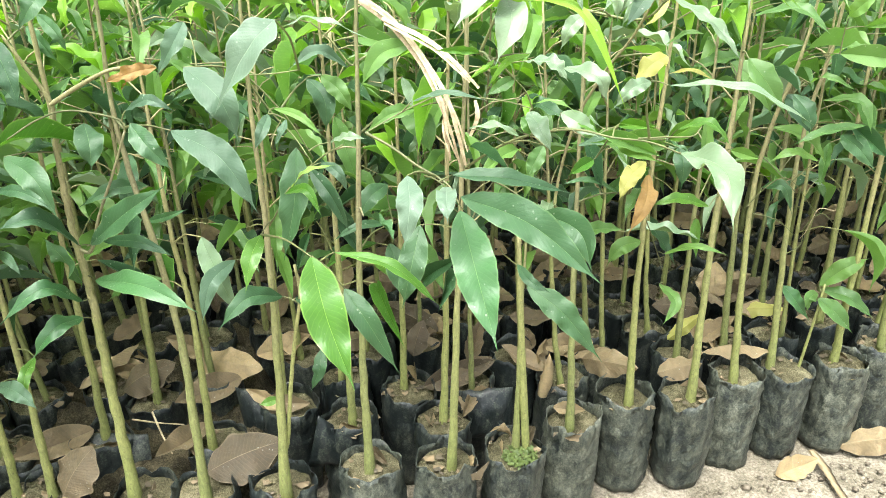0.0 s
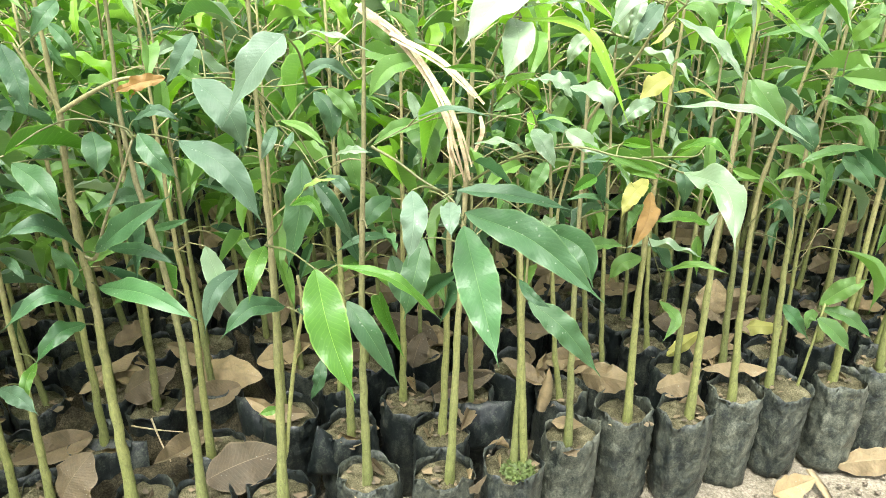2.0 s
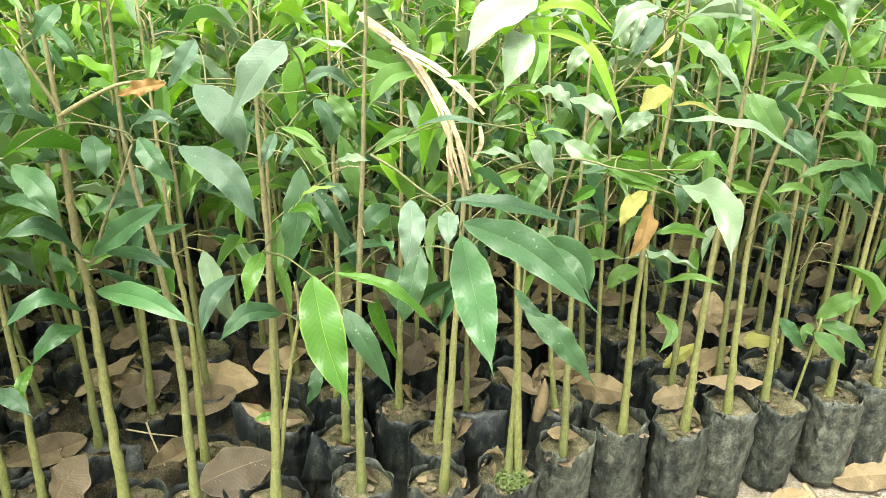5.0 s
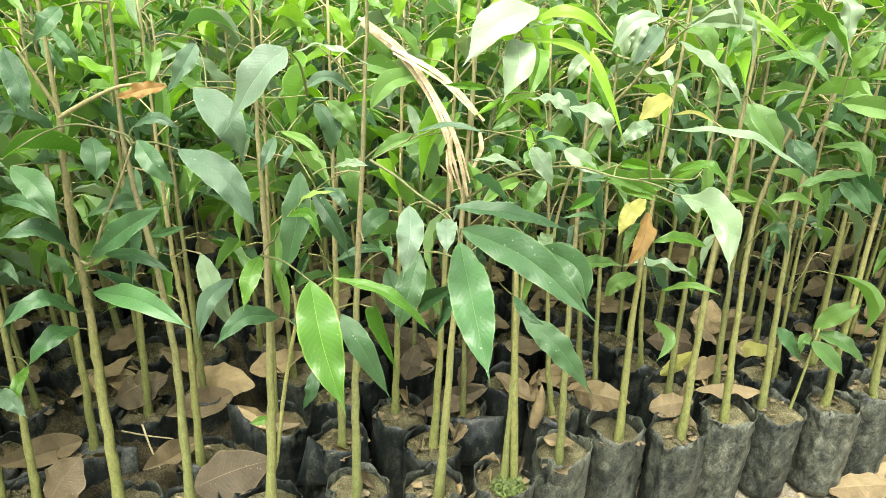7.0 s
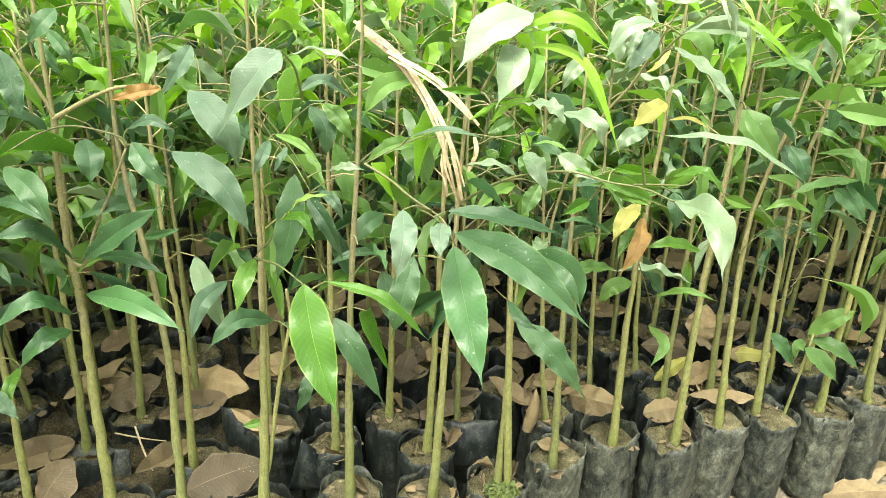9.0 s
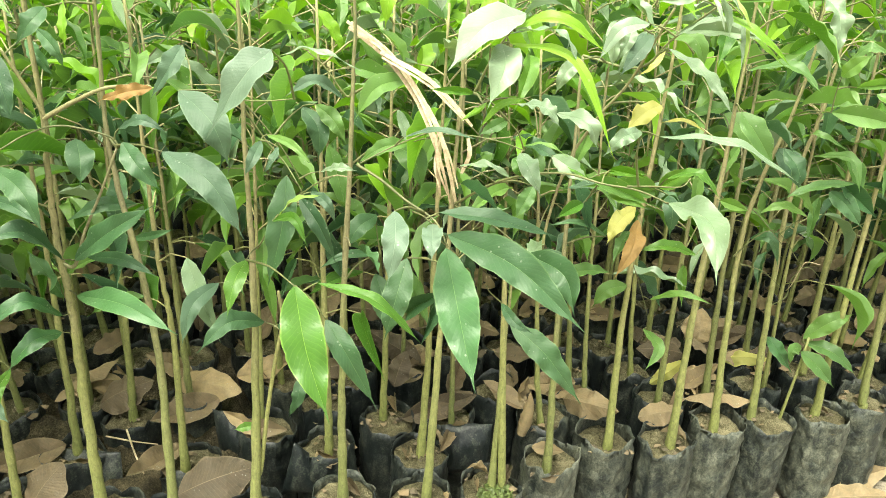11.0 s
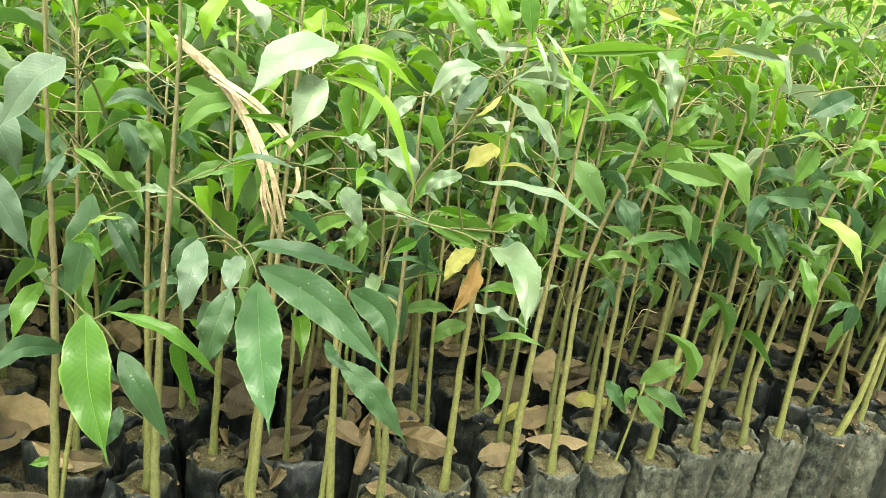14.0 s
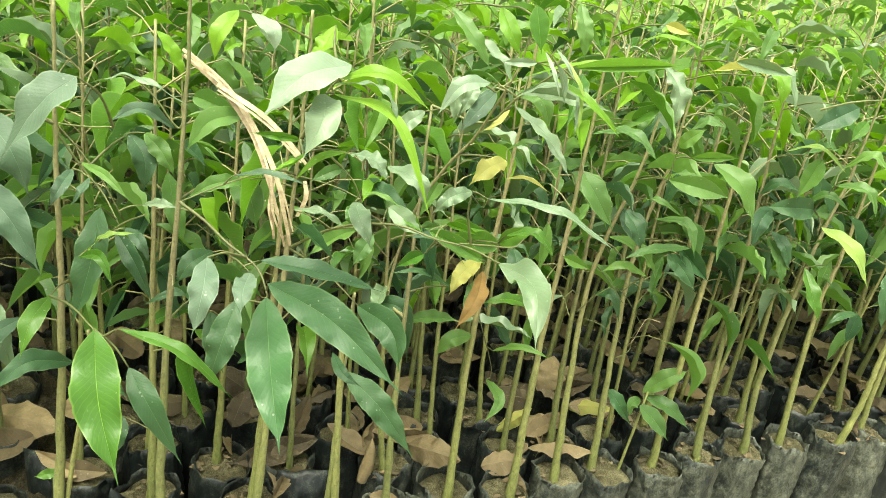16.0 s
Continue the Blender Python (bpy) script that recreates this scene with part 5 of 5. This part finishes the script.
litter = random.Random(9)
for i in range(230):
    u, v = litter.uniform(-7, 17), litter.uniform(1.1, 9)
    if u < 2 and v < 2.5 and i % 4:
        continue
    p = CORNER + ALONG * (u * STEP) + INTO * (v * STEP) + Vector((0, 0, 0.168))
    a = litter.uniform(0, 6.28)
    length = litter.uniform(0.055, 0.125)
    t = p + Vector((math.cos(a), math.sin(a), litter.uniform(0.0, 0.35))) * length
    fallen_leaf(p, t, length * litter.uniform(0.36, 0.56), litter.uniform(-25, 25), i % 4)
for i in range(110):
    x, y = TAKEN[litter.randrange(110)]
    a, r = litter.uniform(0, 6.28), litter.uniform(0.016, 0.034)
    p = Vector((x + r * math.cos(a), y + r * math.sin(a), SOIL_TOP + 0.007))
    length = litter.uniform(0.022, 0.046)
    turn = a + litter.uniform(1.2, 2.6)
    t = p + Vector((math.cos(turn), math.sin(turn), litter.uniform(0.0, 0.3))) * length
    fallen_leaf(p, t, length * litter.uniform(0.45, 0.8), litter.uniform(-40, 40), 4 + i % 3, "crumpled dry brown leaf on potting soil")


def rolled_leaf(a, b, radius):
    """A dead leaf rolled up into a tapering tube."""
    pts = smooth_path([Vector(a), Vector(a).lerp(Vector(b), 0.5) + Vector((0.004, 0.003, 0)), Vector(b)], 5)
    n = len(pts) - 1
    v, f = tube([p - pts[0] for p in pts], [radius * (0.9 + 0.3 * math.sin(3 * i / n) - 0.95 * (i / n) ** 2) for i in range(n + 1)], 9, 0.12, 4)
    ob = new("rolled_leaf", mesh_from("rolled_leaf", v, f, LEAVES["brown"], uvs=[(0.4, 0.3)] * len(v)))
    ob.location = pts[0]
    tagged(ob, "pale brown dead leaf rolled up, standing on soil", "fallen leaf", "fallen leaves")


rolled_leaf((0.190, 1.037, 0.150), (0.198, 1.040, 0.236), 0.010)


# ---- dry grass blade hung over the branches ----
def ribbon(points, width, seed):
    """A narrow dry blade, folded along its middle."""
    rng = random.Random(seed)
    pts = smooth_path(points, 6)
    verts, faces = [], []
    n = len(pts) - 1
    for i, p in enumerate(pts):
        d = (pts[min(i + 1, n)] - pts[max(i - 1, 0)]).normalized()
        side = d.cross(Vector((0.2, -1, 0.3))).normalized()
        up = side.cross(d)
        w = width * (0.45 + 0.55 * math.sin(math.pi * (0.12 + 0.8 * i / n))) * rng.uniform(0.85, 1.1)
        for s, h in ((-0.5, 0.06), (0.0, 0.0), (0.5, 0.08), (0.0, 0.06)):
            verts.append(p + side * (s * w) + up * (h * w))
        if i:
            for k in range(4):
                q = (k + 1) % 4
                faces.append(((i - 1) * 4 + k, (i - 1) * 4 + q, i * 4 + q, i * 4 + k))
    return verts, faces


dry = new("dry_grass_blade")
dry.location = (0.045, 0.838, 0.646)
tagged(dry, "dry straw-coloured grass blades bent over the green branches", "dry grass")
for k, pts in enumerate((
    [(-0.070, 0.875, 0.836), (-0.024, 0.870, 0.806), (0.012, 0.860, 0.768), (0.042, 0.838, 0.728), (0.055, 0.832, 0.690), (0.066, 0.838, 0.642)],
    [(-0.066, 0.868, 0.832), (-0.021, 0.866, 0.803), (0.013, 0.855, 0.765), (0.038, 0.835, 0.722), (0.045, 0.829, 0.684), (0.056, 0.836, 0.652)],
    [(-0.068, 0.872, 0.830), (-0.025, 0.868, 0.800), (0.010, 0.858, 0.761), (0.036, 0.836, 0.718), (0.049, 0.830, 0.686), (0.060, 0.837, 0.640)],
    [(-0.064, 0.870, 0.837), (-0.019, 0.867, 0.806), (0.017, 0.855, 0.766), (0.044, 0.836, 0.725), (0.057, 0.832, 0.698), (0.068, 0.836, 0.660)],
    [(-0.030, 0.866, 0.806), (0.022, 0.848, 0.786), (0.052, 0.841, 0.764), (0.080, 0.839, 0.735)],
    [(-0.028, 0.862, 0.801), (0.026, 0.846, 0.778), (0.050, 0.839, 0.760), (0.070, 0.837, 0.742)],
    [(0.040, 0.836, 0.724), (0.043, 0.830, 0.690), (0.048, 0.832, 0.650)],
    [(0.044, 0.836, 0.718), (0.040, 0.830, 0.690), (0.046, 0.830, 0.662)],
    [(0.076, 0.836, 0.722), (0.079, 0.832, 0.704), (0.071, 0.834, 0.680)],
)):
    v, f = ribbon(pts, (0.0056, 0.0032, 0.0044, 0.0028)[k % 4], 30 + k)
    part_of("dry_strip", mesh_from("dry_strip", [p - dry.location for p in v], f, STRAW, smooth=False), dry)


# ---- second stem and moss in one bag ----
pair = [o for o in scene.objects if o.name.startswith("potted_sapling") and (o.location - Vector((0.143, 0.903, 0))).length < 0.01][0]
tagged(pair, "sapling with two crossing stems and green moss on its soil")
v, f = tube([p - pair.location for p in smooth_path([(0.160, 0.903, 0.140), (0.148, 0.902, 0.30), (0.138, 0.902, 0.447), (0.134, 0.905, 0.52)], 5)], [0.0068 - 0.00025 * i for i in range(16)], 8, 0.05, 4)
part_of("stem", mesh_from("stem", v, f, BARK), pair)


def moss_clump(x, y, z, spread, number, seed):
    rng = random.Random(seed)
    verts, faces = [], []
    for i in range(number):
        a, r = rng.uniform(0, 6.28), spread * math.sqrt(rng.random())
        p = Vector((x + r * math.cos(a), y + r * math.sin(a), z + rng.uniform(0, 0.006)))
        tilt, s = rng.uniform(0, 6.28), rng.uniform(0.0018, 0.0042)
        u = Vector((math.cos(tilt), math.sin(tilt), rng.uniform(-0.4, 0.6))) * s
        w = Vector((-math.sin(tilt), math.cos(tilt), rng.uniform(0.0, 0.9))) * s
        k = len(verts)
        verts += [p - u, p - w * 0.6, p + u, p + w]
        faces.append((k, k + 1, k + 2, k + 3))
    return verts, faces


v, f = moss_clump(0.006, -0.020, SOIL_TOP + 0.003, 0.026, 300, 3)
part_of("moss", mesh_from("moss", v, f, MOSS, smooth=False), pair, label="bright green moss")


# ---- litter on the bare ground beside the bed ----
def stones(number, seed):
    """Small pebbles and crumbs strewn along the bed's edge."""
    rng = random.Random(seed)
    verts, faces = [], []
    for i in range(number):
        u, w = rng.uniform(2, 13), rng.uniform(0.04, 0.45)
        c = CORNER + ALONG * (u * STEP) - INTO * w
        s = rng.uniform(0.002, 0.007) * (2.0 if rng.random() < 0.04 else 1.0)
        k = len(verts)
        for dx, dy, dz in ((1, 0, 0), (0.3, 0.9, 0), (-0.8, 0.6, 0), (-0.8, -0.5, 0), (0.3, -0.9, 0), (0.1, 0, 1), (0, 0.1, -0.6)):
            verts.append(c + Vector((dx * rng.uniform(0.7, 1.2), dy * rng.uniform(0.7, 1.2), dz * 0.6)) * s + Vector((0, 0, GROUND + 0.002)))
        for j in range(5):
            faces += [(k + j, k + (j + 1) % 5, k + 5), (k + (j + 1) % 5, k + j, k + 6)]
    tagged(new("pebbles", mesh_from("pebbles", verts, faces, PEBBLE)), "small grey pebbles and crumbs strewn on dry soil", "pebbles", kind="stuff")


stones(900, 12)
on_soil = "dry pale fallen leaf lying on the sandy ground"
fallen_leaf((0.745, 1.125, -0.010), (0.885, 1.135, 0.008), 0.06, 0, 1, on_soil)
fallen_leaf((0.610, 1.045, -0.014), (0.690, 1.075, 0.000), 0.055, 0, 2, on_soil)
fallen_leaf((0.800, 1.160, -0.002), (0.90, 1.20, 0.018), 0.05, 10, 0, on_soil)
fallen_leaf((0.480, 0.965, -0.014), (0.430, 0.945, -0.006), 0.03, 0, 3, on_soil)


def stick(points, radius, label, material):
    ob_pts = smooth_path(points, 5)
    base = ob_pts[0].copy()
    v, f = tube([p - base for p in ob_pts], [radius * (1 - 0.5 * i / len(ob_pts)) for i in range(len(ob_pts))], 5, 0.1, 3)
    ob = new("dry_stick", mesh_from("dry_stick", v, f, material))
    ob.location = base
    tagged(ob, label, "stick")


pod_v, pod_f = ribbon([(0.690, 1.105, -0.006), (0.700, 1.06, -0.010), (0.705, 1.01, -0.012), (0.712, 0.965, -0.010)], 0.020, 8)
tagged(new("dry_strip", mesh_from("dry_strip", pod_v, pod_f, LEAVES["brown"])), "curled brown dry bark strip on the ground", "bark strip")


stick([(-0.468, 0.915, 0.168), (-0.42, 0.905, 0.172), (-0.376, 0.899, 0.176)], 0.0016, "thin dry white stick lying on the grow bags", STRAW)
stick([(-0.438, 0.925, 0.176), (-0.405, 0.88, 0.172), (-0.374, 0.842, 0.168)], 0.0018, "thin dry white stick lying on the grow bags", STRAW)


stick([(0.65, 1.16, 0.449), (0.627, 1.16, 0.452), (0.62, 1.16, 0.435), (0.614, 1.16, 0.41), (0.607, 1.16, 0.397)], 0.0009, "pale curled dry tendril caught between sapling stems", STRAW)


# ---- earth and crumbs on and between the bags ----
def spilled_earth():
    """Clods of earth filling the gaps between the older bags."""
    verts, faces, nx, ny = [], [], 56, 44
    for j in range(ny + 1):
        for i in range(nx + 1):
            u, v = -7.5 + 6.6 * i / nx, 0.25 + 5.2 * j / ny
            p = CORNER + ALONG * (u * STEP) + INTO * (v * STEP)
            rim = min(i, nx - i, j, ny - j) / 4
            z = 0.118 + 0.035 * noise.noise(p * 16) + 0.020 * noise.noise(p * 41) + 0.008 * noise.noise(p * 90)
            verts.append((p.x, p.y, 0.01 + (z - 0.01) * min(1.0, rim)))
    for j in range(ny):
        for i in range(nx):
            k = j * (nx + 1) + i
            faces.append((k, k + 1, k + nx + 2, k + nx + 1))
    tagged(new("earth_heap", mesh_from("earth_heap", verts, faces, DIRT)), "dark crumbly earth spilled between the grow bags", "earth", kind="stuff")


def flakes(number, seed):
    """Crumbled bits of dead leaf on the soil of the bags."""
    rng = random.Random(seed)
    verts, faces = [], []
    for i in range(number):
        x, y = TAKEN[rng.randrange(min(len(TAKEN), 170))]
        a, r, s = rng.uniform(0, 6.28), 0.040 * math.sqrt(rng.random()), rng.uniform(0.003, 0.012)
        p = Vector((x + r * math.cos(a), y + r * math.sin(a), SOIL_TOP + 0.005))
        k, t = len(verts), rng.uniform(0, 6.28)
        for q in range(5):
            ang = t + q * 1.257
            rr = s * rng.uniform(0.5, 1.1)
            verts.append(p + Vector((math.cos(ang) * rr, math.sin(ang) * rr * 0.7, rng.uniform(-0.001, 0.006))))
        verts.append(p + Vector((0, 0, rng.uniform(0.001, 0.005))))
        faces += [(k + q, k + (q + 1) % 5, k + 5) for q in range(5)]
    uvs = [(0.5, 0.2)] * len(verts)
    tagged(new("leaf_crumbs", mesh_from("leaf_crumbs", verts, faces, CRUMB, smooth=False, uvs=uvs)), "brown crumbs of dead leaf scattered on potting soil", "leaf litter", kind="stuff")


spilled_earth()
CRUMB = leaf_material("leaf_crumb", (0.045, 0.032, 0.016), (0.22, 0.155, 0.08), (0.24, 0.175, 0.10), 0.7, 0.05, islands=True, coarse=1.0)
flakes(1300, 17)


# ---- odd pieces among the bags ----
fallen_leaf((0.190, 1.100, 0.152), (0.196, 1.108, 0.218), 0.030, 60, 2, "rolled brown dead leaf standing in the potting soil")
fallen_leaf((0.425, 1.190, 0.168), (0.490, 1.225, 0.205), 0.030, 10, 1, "yellowed fallen leaf caught between the stems", "yellow")
fallen_leaf((0.575, 1.300, 0.168), (0.660, 1.275, 0.190), 0.036, 0, 3, "yellowed fallen leaf lying on a grow bag", "yellow")
fallen_leaf((0.205, 0.985, 0.168), (0.255, 0.975, 0.172), 0.026, 0, 0, "small dry fallen leaf lying on a grow bag")


def plastic_flap(corners, sag, seed):
    """A loose fold of black plastic, a sheet with thickness."""
    a, b, d, e = (Vector(p) for p in corners)
    n, verts, faces = 8, [], []
    for layer in (0.0, 0.0012):
        for j in range(n + 1):
            for i in range(n + 1):
                s, t = i / n, j / n
                p = a.lerp(b, s).lerp(d.lerp(e, s), t)
                p += Vector((0, -1, 0.4)) * (sag * math.sin(math.pi * s) * math.sin(math.pi * t) + layer)
                verts.append(p + Vector((0, 0, 0.006 * noise.noise(p * 45 + Vector((seed, 0, 0))))))
    m = (n + 1) ** 2
    for j in range(n):
        for i in range(n):
            k = j * (n + 1) + i
            faces.append((k, k + n + 1, k + n + 2, k + 1))
            faces.append((m + k, m + k + 1, m + k + n + 2, m + k + n + 1))
    rim = [i for i in range(n + 1)] + [(j + 1) * (n + 1) - 1 for j in range(1, n + 1)] + [n * (n + 1) + i for i in range(n - 1, -1, -1)] + [j * (n + 1) for j in range(n - 1, 0, -1)]
    for p, q in zip(rim, rim[1:] + rim[:1]):
        faces.append((p, q, m + q, m + p))
    tagged(new("plastic_sheet", mesh_from("plastic_sheet", verts, faces, PLASTIC)), "torn flap of black plastic folded over a grow bag", "plastic sheet")


plastic_flap([(0.060, 0.985, 0.095), (0.135, 1.000, 0.095), (0.055, 1.015, 0.168), (0.140, 1.025, 0.176)], 0.012, 3)
plastic_flap([(-0.30, 0.955, 0.105), (-0.235, 0.955, 0.105), (-0.32, 0.985, 0.185), (-0.24, 0.985, 0.172)], 0.015, 5)
plastic_flap([(-0.185, 0.900, 0.10), (-0.130, 0.905, 0.10), (-0.165, 0.915, 0.19), (-0.145, 0.925, 0.165)], 0.008, 8)
plastic_flap([(-0.60, 0.865, 0.12), (-0.42, 0.860, 0.12), (-0.60, 0.890, 0.158), (-0.43, 0.885, 0.165)], 0.010, 11)
